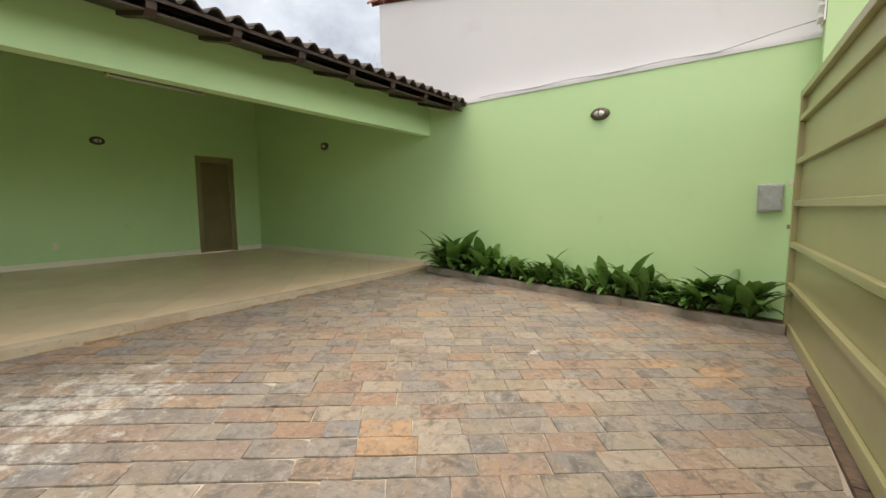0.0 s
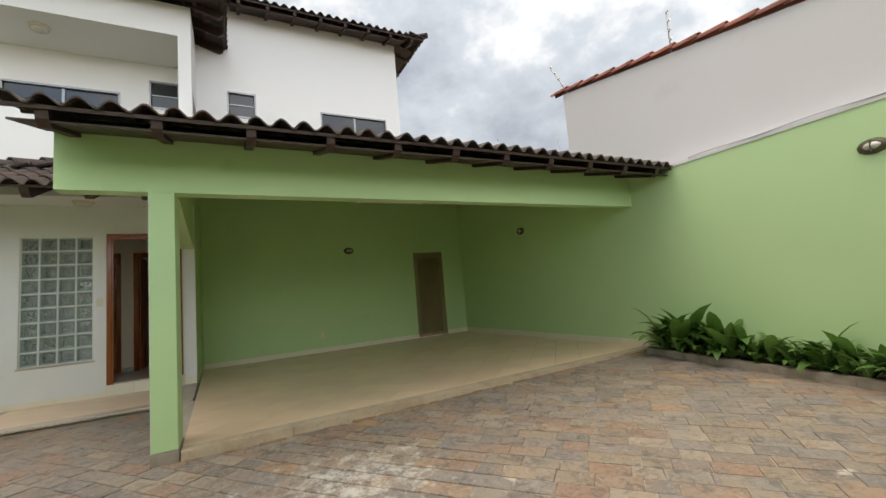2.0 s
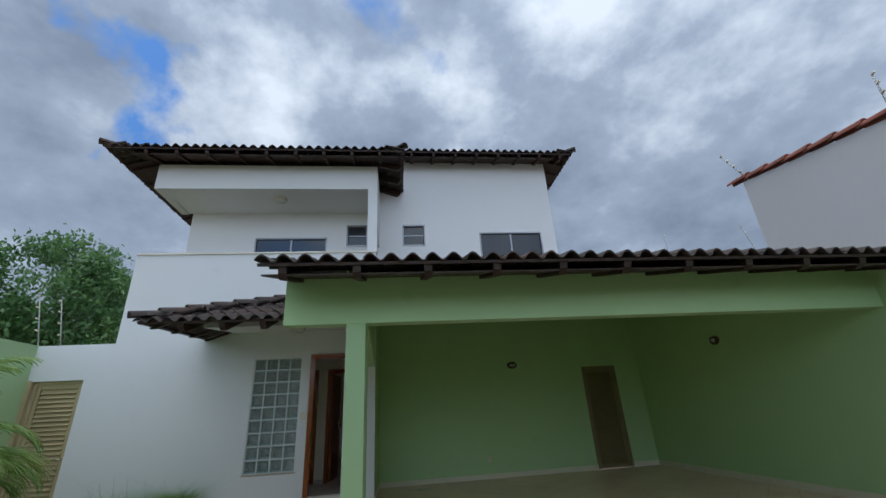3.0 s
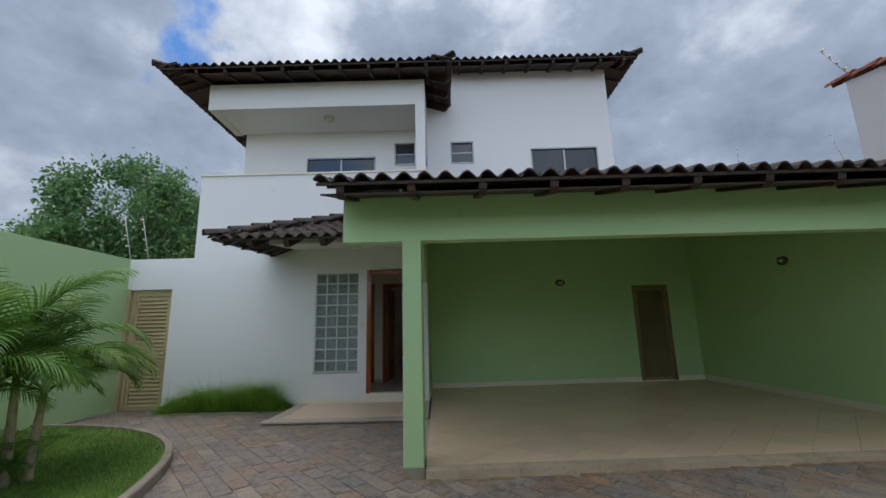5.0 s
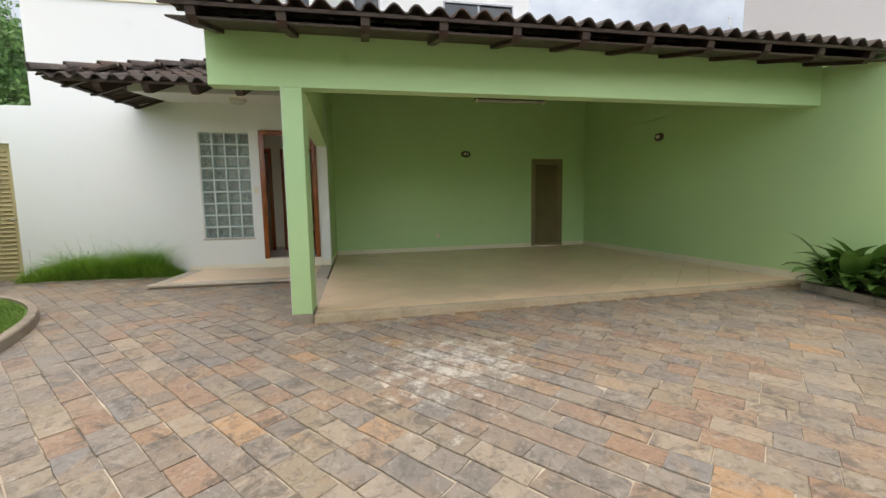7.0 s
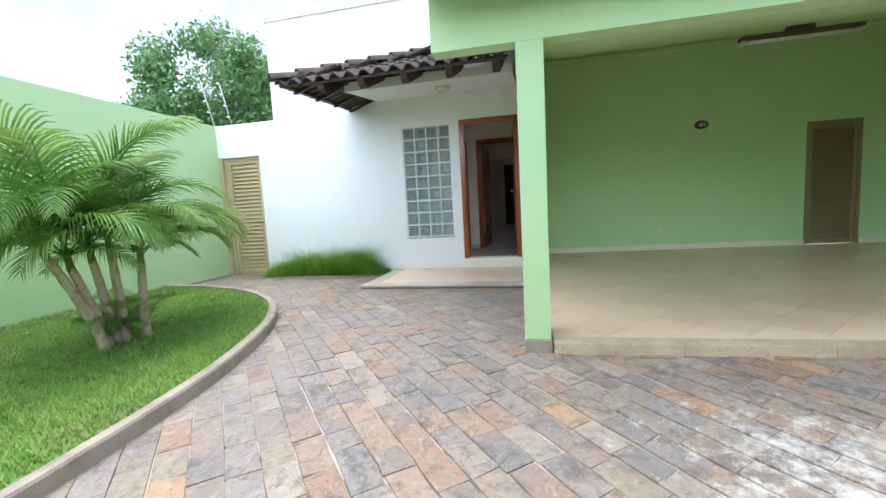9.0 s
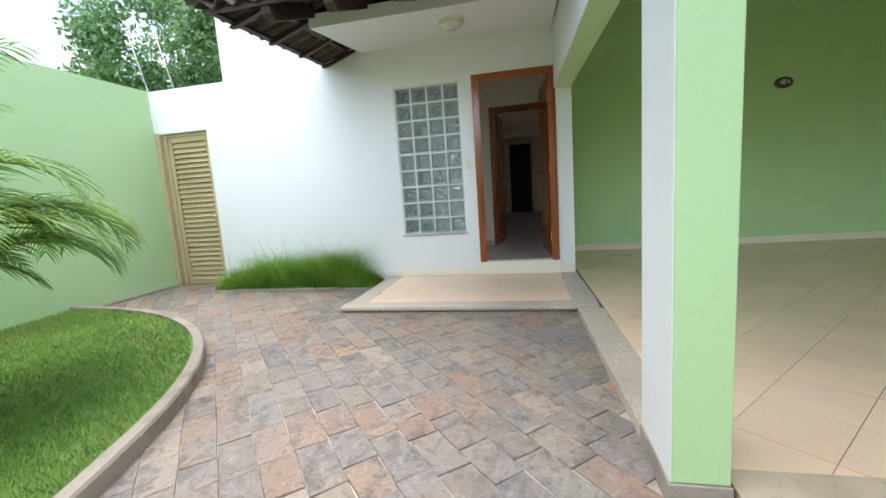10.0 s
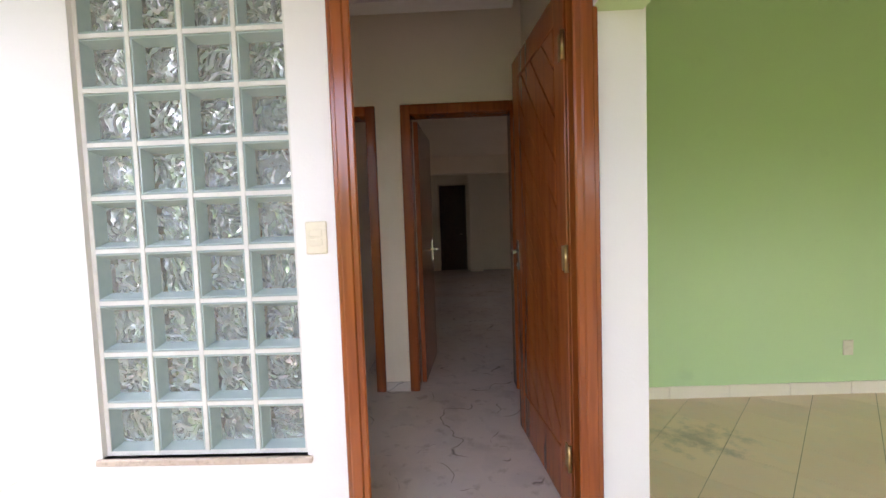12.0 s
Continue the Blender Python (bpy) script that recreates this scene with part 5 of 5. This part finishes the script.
leaf_meshes = [blade_mesh("leaf", l, w, a, M["leaf"]) for l, w, a in ((0.42, 0.050, 1.7), (0.34, 0.046, 2.3), (0.48, 0.052, 1.1), (0.28, 0.040, 2.7), (0.38, 0.052, 2.0))]
rng = random.Random(7)
def tall(x):
    """Height of the planting along the wall."""
    return (1.3 if x < -2.9 else 1.12 if x < -2.2 else 0.95 if x < -1.2 else 0.68 if x < -0.7 else 0.95 if x < -0.1 else 0.75 if x < 0.3 else 1.15)
x = -3.1
while x < 0.86:
    for y in (5.13, 5.25):
        px_, py_ = x + rng.uniform(-0.05, 0.05), y + rng.uniform(-0.03, 0.03)
        plant = holder("lily_plant", (px_, py_, gz(px_, py_) + 0.05), "dark green broad-leaved plant clump in the planter", "plant", "planter plants")
        sc = tall(x) * rng.uniform(0.95, 1.4)
        for k in range(24 if x < -2.8 else 20):
            sl = sc * rng.uniform(0.45, 1.0) * (1.2 if rng.random() < 0.08 else 1.0)
            m = Matrix.Rotation(rng.uniform(0, 6.283), 4, "Z") @ Matrix.Translation((rng.uniform(0, 0.03), 0, 0)) @ Matrix.Rotation(rng.uniform(-0.1, 0.5), 4, "Y") @ Matrix.Diagonal((sl, sl, sl, 1))
            if y > 5.2:
                m = Matrix.Rotation(rng.uniform(-2.9, -0.2), 4, "Z") @ Matrix.Rotation(rng.uniform(-0.05, 0.3), 4, "Y") @ Matrix.Diagonal((sl * 1.1, sl * 1.1, sl * 1.1, 1))
            piece("leaf", rng.choice(leaf_meshes), plant, m)
    x += 0.2

# ---- lawn island ----
def lawn_y(x):
    if x > -1.9:
        return -2.72
    s = min(1.0, abs((x + 1.9) / 3.85))
    return -6.62 + 3.9 * (1 - s ** 2.5) ** 0.4

arc = []
for k in range(41):
    a = math.pi / 2 * k / 40
    arc.append((-1.9 - 3.85 * math.sin(a) ** 0.8, -6.62 + 3.9 * math.cos(a) ** 0.8))
arc = [p for p in arc if p[1] > YS]
arc.append((arc[-1][0] - 0.01, YS + 0.001))
arc = [(1.17, -2.72), (0.4, -2.72), (-0.4, -2.72), (-1.2, -2.72)] + arc
bm = bmesh.new()
prism(bm, [(1.17, YS + 0.001)] + [(x, y - 0.04) for x, y in arc], -0.3, lambda x, y: gz(x, y) + 0.065)
structure("lawn_bed", bm, M["lawn"], "short green lawn with bare worn patches", "lawn")
lk = holder("lawn_kerb", (0, 0, 0), "curved weathered concrete lawn kerb", "kerb", kind="structure")
def offset(k, d):
    p0, p1 = arc[max(k - 1, 0)], arc[min(k + 1, len(arc) - 1)]
    t = Vector((p1[0] - p0[0], p1[1] - p0[1])).normalized()
    return (arc[k][0] - t.y * -d, arc[k][1] + t.x * -d)
for k in range(0, len(arc) - 1, 3):
    ks = list(range(k, min(k + 4, len(arc))))
    if len(ks) < 2:
        continue
    bm = bmesh.new()
    outer = [offset(i, 0.0) for i in ks]
    inner = [offset(i, -0.075) for i in ks]
    rows = []
    for o_, i_ in zip(outer, inner):
        h = gz(*o_)
        rows.append([bm.verts.new((x, y, z)) for x, y, z in ((o_[0], o_[1], -0.3), (o_[0], o_[1], h + 0.085), (o_[0] * 0.88 + i_[0] * 0.12, o_[1] * 0.88 + i_[1] * 0.12, h + 0.10), (i_[0], i_[1], h + 0.10), (i_[0], i_[1], -0.3))])
    for p, q in zip(rows, rows[1:]):
        for j in range(5):
            bm.faces.new((p[j], p[(j + 1) % 5], q[(j + 1) % 5], q[j]))
    bm.faces.new(rows[0])
    bm.faces.new(rows[-1][::-1])
    part("kerb_stone", bm, M["kerb"], lk)

def blades(name, places, heights, lean, width, material, label, category):
    """Many thin blades, each one bent triangle strip, in one mesh."""
    r = np.random.RandomState(5)
    n = len(places)
    a = r.uniform(0, 2 * np.pi, n)
    b = r.uniform(0, 2 * np.pi, n)
    tip = places + np.stack([np.cos(b) * lean * heights, np.sin(b) * lean * heights, heights], 1)
    midp = places + np.stack([np.cos(b) * lean * heights * 0.3, np.sin(b) * lean * heights * 0.3, heights * 0.62], 1)
    side = np.stack([np.cos(a), np.sin(a), 0 * a], 1) * width
    vs = np.stack([places - side, places + side, midp + side * 0.7, midp - side * 0.7, tip], 1).reshape(-1, 3)
    fs = []
    for k in range(n):
        o = 5 * k
        fs += [(o, o + 1, o + 2, o + 3), (o + 3, o + 2, o + 4)]
    me = bpy.data.meshes.new(name)
    me.from_pydata(vs.tolist(), [], fs)
    me.materials.append(material)
    return tagged(new(name, me), label, category, kind="stuff")

r = np.random.RandomState(3)
pts = np.stack([r.uniform(-5.7, 0.5, 110000), r.uniform(-6.15, -2.8, 110000)], 1)
ok = np.array([p[1] < lawn_y(p[0]) - 0.13 and (p[0] < -1.2 or r.rand() < 0.4) for p in pts])
pts = pts[ok][:62000]
pl = np.array([(x, y, gz(x, y) + 0.062) for x, y in pts])
thin = np.array([noise.noise(Vector((x * 1.1, y * 1.1, 0))) for x, y in pts])
pl, thin = pl[thin > -0.5], thin[thin > -0.5]
blades("lawn_grass", pl, r.uniform(0.018, 0.045, len(pl)), 0.8, 0.003, M["lawn"], "short lawn grass blades, thin in worn patches", "grass")

# ---- grass tuft by the house ----
pk2 = holder("bed_kerb", (0, 0, 0), "rough stone edging of the small grass bed", "kerb", kind="structure")
for k in range(6):
    bm = bmesh.new()
    y0 = -5.25 + 0.38 * k
    box(bm, -6.76, -6.68, y0, y0 + 0.375, -0.1, 0.06 + rng.uniform(-0.008, 0.008), 0.008)
    part("kerb_stone", bm, M["kerb"], pk2)
bm = bmesh.new()
box(bm, XF + 0.001, -6.76, -5.25, -2.94, -0.1, 0.05)
structure("bed_soil", bm, M["soil"], "dark soil of the small grass bed", "soil")
n = 11000
ty = r.uniform(-5.18, -2.98, n)
tx = r.uniform(-7.12, -6.70, n)
hump = 0.74 + 0.07 * np.sin(ty * 3.1 + 0.6) + 0.13 * np.sin(ty * 7.3 + 2.0) + 0.10 * np.sin(ty * 19.0 + tx * 13.0)
edge_f = np.clip(np.minimum(ty + 5.25, -2.90 - ty) * 2.4, 0.30, 1.0)
hh = r.uniform(0.15, 0.62, n) * hump * edge_f * np.where(r.uniform(0, 1, n) > 0.985, 1.6, 1.0)
blades("grass_tuft", np.stack([tx, ty, 0 * tx + 0.045], 1), hh, r.uniform(0.4, 1.5, n), 0.0028, M["mondo"], "fine-bladed dark green grass tuft against the white wall", "grass")
for k in range(9):
    bm = bmesh.new()
    y0 = -5.05 + 0.21 * k + rng.uniform(-0.1, 0.1)
    tube(bm, [(-6.9, y0, 0.05), (-6.9, y0 + rng.uniform(-0.05, 0.05), 0.35), (-6.88, y0 + rng.uniform(-0.15, 0.1), rng.uniform(0.50, 0.72))], [0.003, 0.0025, 0.0015], 5)
    thing("dry_stalk", bm, M["dry"], "thin dry stalk sticking out of the tuft", "stalk", "dry stalks")

# ---- palms ----
def frond_mesh(L, up, droop, seed):
    rr = random.Random(seed)
    bm = bmesh.new()
    n = 21
    ang, p = up, Vector((0, 0, 0))
    pts = []
    for k in range(n + 1):
        pts.append((p.copy(), ang))
        p = p + Vector((math.cos(ang), 0, math.sin(ang))) * L / n
        ang -= droop / n * (0.4 + 1.2 * k / n)
    tube(bm, [q for q, _ in pts[::2]], [0.011 * (1 - 0.85 * k / 11) for k in range(len(pts[::2]))], 5)
    for k in range(5, n + 1):
        for half in (0.0, 0.5):
            s = (k + half - 0.5) / n
            c, a = pts[min(k, n)]
            t = Vector((math.cos(a), 0, math.sin(a)))
            up_n = Vector((-math.sin(a), 0, math.cos(a)))
            c = c + t * L / n * (half - 0.5)
            ln = 0.46 * math.sin(math.pi * (0.16 + 0.78 * s)) ** 0.8 * L / 1.2
            for sd in (-1, 1):
                d = (t * (0.55 + 0.75 * s) + Vector((0, sd, 0)) * 1.0 + up_n * (0.30 + rr.uniform(-0.15, 0.15))).normalized()
                w = 0.0105
                prev = None
                q = c.copy()
                for j in range(5):
                    wv = t * (w * (0.7, 1.0, 0.85, 0.5, 0.08)[j])
                    row = (bm.verts.new(q - wv), bm.verts.new(q + wv))
                    if prev:
                        bm.faces.new((prev[0], prev[1], row[1], row[0])).smooth = True
                    prev = row
                    q = q + d * ln / 4
                    d = (d + Vector((0, 0, -0.20 - 0.10 * j))).normalized()
    return mesh_of(bm, "frond", M["palm"])

fronds = [frond_mesh(1.15, radians(78), 2.3, 1), frond_mesh(1.1, radians(62), 2.3, 2), frond_mesh(1.25, radians(84), 1.5, 3), frond_mesh(1.0, radians(38), 1.9, 4), frond_mesh(1.15, radians(52), 2.4, 5), frond_mesh(0.9, radians(18), 1.3, 6)]
palm = holder("areca_palm", (-3.38, -4.15, 0.05), "clump of areca palms with pale ringed trunks and arching fronds", "palm")
stems = [((0.183, 0.03), (0.40, -0.14), 0.82), ((0.12, -0.03), (0.27, -0.10), 0.72), ((0.03, -0.05), (0.10, -0.10), 0.76), ((-0.02, 0.0), (0.0, -0.02), 0.84), ((-0.153, 0.067), (-0.175, 0.085), 0.70)]
for k, ((ax, ay), (bx, by), h) in enumerate(stems):
    bm = bmesh.new()
    path, rad = [], []
    for j in range(13):
        s = j / 12
        path.append((ax + (bx - ax) * s ** 1.3, ay + (by - ay) * s ** 1.3, h * s))
        rad.append((0.043 - 0.013 * s) * (1.08 if j % 2 else 0.97))
    tube(bm, path, rad, 9)
    part("trunk", bm, M["palm_trunk"], palm)
    bm = bmesh.new()
    tube(bm, [(bx, by, h - 0.02), (bx + (bx - ax) * 0.1, by + (by - ay) * 0.1, h + 0.12), (bx + (bx - ax) * 0.2, by + (by - ay) * 0.2, h + 0.26)], [0.03, 0.026, 0.012], 8)
    part("crown_shaft", bm, M["palm"], palm)
    nf = 9
    for j in range(nf):
        az = 2.39996 * j + 1.1 * k + rng.uniform(-0.3, 0.3)
        sc = rng.uniform(0.75, 1.12)
        mesh = fronds[(2, 0, 1, 4, 1, 4, 3, 3, 5, 5)[j]]
        m = Matrix.Translation((bx + (bx - ax) * 0.15, by + (by - ay) * 0.15, h + 0.10)) @ Matrix.Rotation(az, 4, "Z") @ Matrix.Rotation(rng.uniform(-0.15, 0.2), 4, "X") @ Matrix.Diagonal((sc, sc, sc, 1))
        piece("frond", mesh, palm, m)
for az, sc, tx, ty, tz in ((2.35, 1.12, 0.05, -0.05, 0.95), (-0.7, 1.1, 0.2, -0.1, 0.95), (0.2, 1.05, 0.3, -0.1, 0.98), (3.6, 0.95, -0.1, 0.05, 0.9), (2.55, 1.0, -0.15, 0.08, 0.86), (2.2, 0.95, -0.1, 0.1, 0.8), (2.9, 1.08, -0.15, 0.05, 0.82), (3.3, 1.02, -0.1, 0.0, 0.84), (2.6, 0.9, -0.15, 0.05, 0.7), (3.7, 1.0, 0.0, -0.05, 0.82)):
    piece("frond", fronds[2 if tz > 0.87 else 4], palm, Matrix.Translation((tx, ty, tz)) @ Matrix.Rotation(az, 4, "Z") @ Matrix.Diagonal((sc, sc, sc, 1)))
for k in range(10):
    sc = rng.uniform(0.32, 0.52)
    m = Matrix.Translation((rng.uniform(-0.12, 0.16), rng.uniform(-0.1, 0.1), 0.0)) @ Matrix.Rotation(2.4 * k, 4, "Z") @ Matrix.Diagonal((sc, sc, sc, 1))
    piece("frond", fronds[(0, 2)[k % 2]], palm, m)

# ---- tree behind the side passage ----
tree = holder("tree", (-13.2, -11.0, -0.32), "large dense green tree behind the boundary wall", "tree")
bm = bmesh.new()
tube(bm, [(0, 0, 0), (0.1, 0.05, 1.5), (0.05, 0.1, 3.0), (0.1, 0.0, 4.8)], [0.28, 0.22, 0.18, 0.10], 10)
part("trunk", bm, M["bark"], tree)
rt = np.random.RandomState(11)
tips = []
for k in range(16):
    az, el = 2 * math.pi * k / 16 + rt.uniform(-0.3, 0.3), rt.uniform(0.1, 1.1)
    L = rt.uniform(2.2, 3.2) * (1.0 if el < 1 else 0.9)
    base = Vector((0.06, 0.05, rt.uniform(2.8, 4.6)))
    end = base + Vector((math.cos(az) * math.cos(el), math.sin(az) * math.cos(el), math.sin(el))) * L
    mid_p = base.lerp(end, 0.5) + Vector((0, 0, 0.25))
    bm = bmesh.new()
    tube(bm, [base, mid_p, end], [0.07, 0.045, 0.015], 6)
    part("limb", bm, M["bark"], tree)
    for j in range(9):
        s = 0.25 + 0.75 * j / 8
        tips.append(base.lerp(end, s) + Vector(rt.normal(0, 0.35, 3).tolist()))
for k in range(110):
    v = Vector(rt.normal(0, 1, 3).tolist()).normalized() * rt.uniform(0.7, 1.12)
    tips.append(Vector((v.x * 2.5, v.y * 2.5, 5.2 + v.z * 2.1)))
n = 48000
cen = np.array([list(t) for t in tips])[rt.randint(0, len(tips), n)]
pos = cen + rt.normal(0, 0.21, (n, 3))
d1 = rt.normal(0, 1, (n, 3))
d1[:, 2] -= 0.4
d1 /= np.linalg.norm(d1, axis=1)[:, None]
d2 = np.cross(d1, rt.normal(0, 1, (n, 3)))
d2 /= np.linalg.norm(d2, axis=1)[:, None]
ln = rt.uniform(0.11, 0.21, n)[:, None]
vs = np.stack([pos, pos + d1 * ln * 0.5 + d2 * ln * 0.24, pos + d1 * ln, pos + d1 * ln * 0.5 - d2 * ln * 0.24], 1).reshape(-1, 3)
me = bpy.data.meshes.new("crown")
me.from_pydata(vs.tolist(), [], [(4 * k, 4 * k + 1, 4 * k + 2, 4 * k + 3) for k in range(n)])
me.materials.append(M["tree_leaf"])
crown = new("crown", me)
crown.parent = tree
tagged(crown, "dense crown of small dark leaves", kind="stuff")

# ---- slate slabs of the yard ----
ANG = radians(41)
CA, SA = math.cos(ANG), math.sin(ANG)
rs = random.Random(21)
def slab_mesh(name, poly, h=0.03):
    """A slab with a slightly worn upper edge; poly is counter-clockwise about its own middle."""
    bm = bmesh.new()
    k = len(poly)
    lo = [bm.verts.new((x, y, -h)) for x, y in poly]
    mi = [bm.verts.new((x, y, -0.003)) for x, y in poly]
    hi = [bm.verts.new((x * 0.985, y * 0.975, rs.uniform(-0.0025, 0.0025))) for x, y in poly]
    bm.faces.new(hi)
    for i in range(k):
        j = (i + 1) % k
        bm.faces.new((lo[i], lo[j], mi[j], mi[i]))
        bm.faces.new((mi[i], mi[j], hi[j], hi[i]))
    return mesh_of(bm, name, M["slate_a"])

ROW = 0.155
variants = {}
def variant(w):
    """One of a few shared slabs of about that length."""
    key = (round(w / 0.02), rs.randrange(3))
    if key not in variants:
        a, b = key[0] * 0.01 - 0.002, ROW / 2 - 0.002
        jit = lambda: rs.uniform(-0.006, 0.005)
        variants[key] = slab_mesh("slab", [(-a + jit(), -b + jit()), (jit(), -b + jit() * 0.6), (a + jit(), -b + jit()), (a + jit(), b + jit()), (jit(), b + jit() * 0.6), (-a + jit(), b + jit())])
    return variants[key]

EAST = [(-3.505, -6.2), (1.16, -6.2), (1.0, 5.03), (-3.505, 5.08)]
WEST = [(-7.15, -6.2), (1.1, -6.2), (1.1, -0.49), (-7.15, -0.76)]
inside = lambda p: -7.14 < p[0] < 1.1 and -6.2 < p[1] < 5.05 and (p[0] > -3.5 or p[1] < -0.645 + 0.0327 * (p[0] + 3.5))
vs_far, fs_far, made = [], [], 0
for r_ in range(-70, 70):
    s = -12.0 + rs.uniform(0, 0.25)
    t = r_ * ROW
    while s < 12.0:
        w = rs.choice((0.18, 0.22, 0.24, 0.26, 0.26, 0.28, 0.28, 0.30, 0.34))
        cs = s + w / 2
        s += w
        mx, my = cs * CA - t * SA - 2.0, cs * SA + t * CA
        if not (-7.5 < mx < 1.4 and -6.5 < my < 5.3):
            continue
        a, b = w / 2 - 0.002, ROW / 2 - 0.002
        quad = [(mx + i * a * CA - j * b * SA, my + i * a * SA + j * b * CA) for i, j in ((-1, -1), (1, -1), (1, 1), (-1, 1))]
        if all(y < lawn_y(x) - 0.12 and x > -5.6 for x, y in quad):
            continue
        if all(x < -5.8 and -2.9 < y for x, y in quad):
            continue
        z = gz(mx, my) + rs.uniform(0.0, 0.003)
        tilt = Matrix.Rotation(rs.uniform(-0.01, 0.01), 4, "X") @ Matrix.Rotation(rs.uniform(-0.01, 0.01) + 0.045 * CA * (mx > -3.5), 4, "Y")
        if all(inside(p) for p in quad) and -4.3 < mx < -0.45 and -2.3 < my < 1.55 and made < 300:
            piece("slab", variant(w), pavement, Matrix.Translation((mx, my, z)) @ Matrix.Rotation(ANG + rs.uniform(-0.012, 0.012), 4, "Z") @ tilt)
            made += 1
            continue
        if not all(inside(p) for p in quad):
            one, two = clip(quad, EAST), clip(quad, WEST)
            quad = max((one, two), key=lambda q: area(q) if q else 0)
            if not quad or area(quad) < 0.003:
                continue
        k = len(quad)
        o = len(vs_far)
        jx = [(x + rs.uniform(-0.003, 0.003), y + rs.uniform(-0.003, 0.003)) for x, y in quad]
        dz = [gz(x, y) + (z - gz(mx, my)) for x, y in jx]
        vs_far += [(x, y, q - 0.03) for (x, y), q in zip(jx, dz)] + [(x, y, q - 0.003) for (x, y), q in zip(jx, dz)] + [(mx + (x - mx) * 0.982, my + (y - my) * 0.982, q + rs.uniform(-0.001, 0.001)) for (x, y), q in zip(jx, dz)]
        fs_far.append(tuple(range(o + 2 * k, o + 3 * k)))
        for i in range(k):
            j = (i + 1) % k
            fs_far += [(o + i, o + j, o + k + j, o + k + i), (o + k + i, o + k + j, o + 2 * k + j, o + 2 * k + i)]
me = bpy.data.meshes.new("far_slabs")
me.from_pydata(vs_far, [], fs_far)
me.materials.append(M["slate_b"])
far_slabs = new("far_slabs", me)
far_slabs.parent = pavement
tagged(far_slabs, "mixed grey and brown slate slabs towards the walls", kind="stuff")
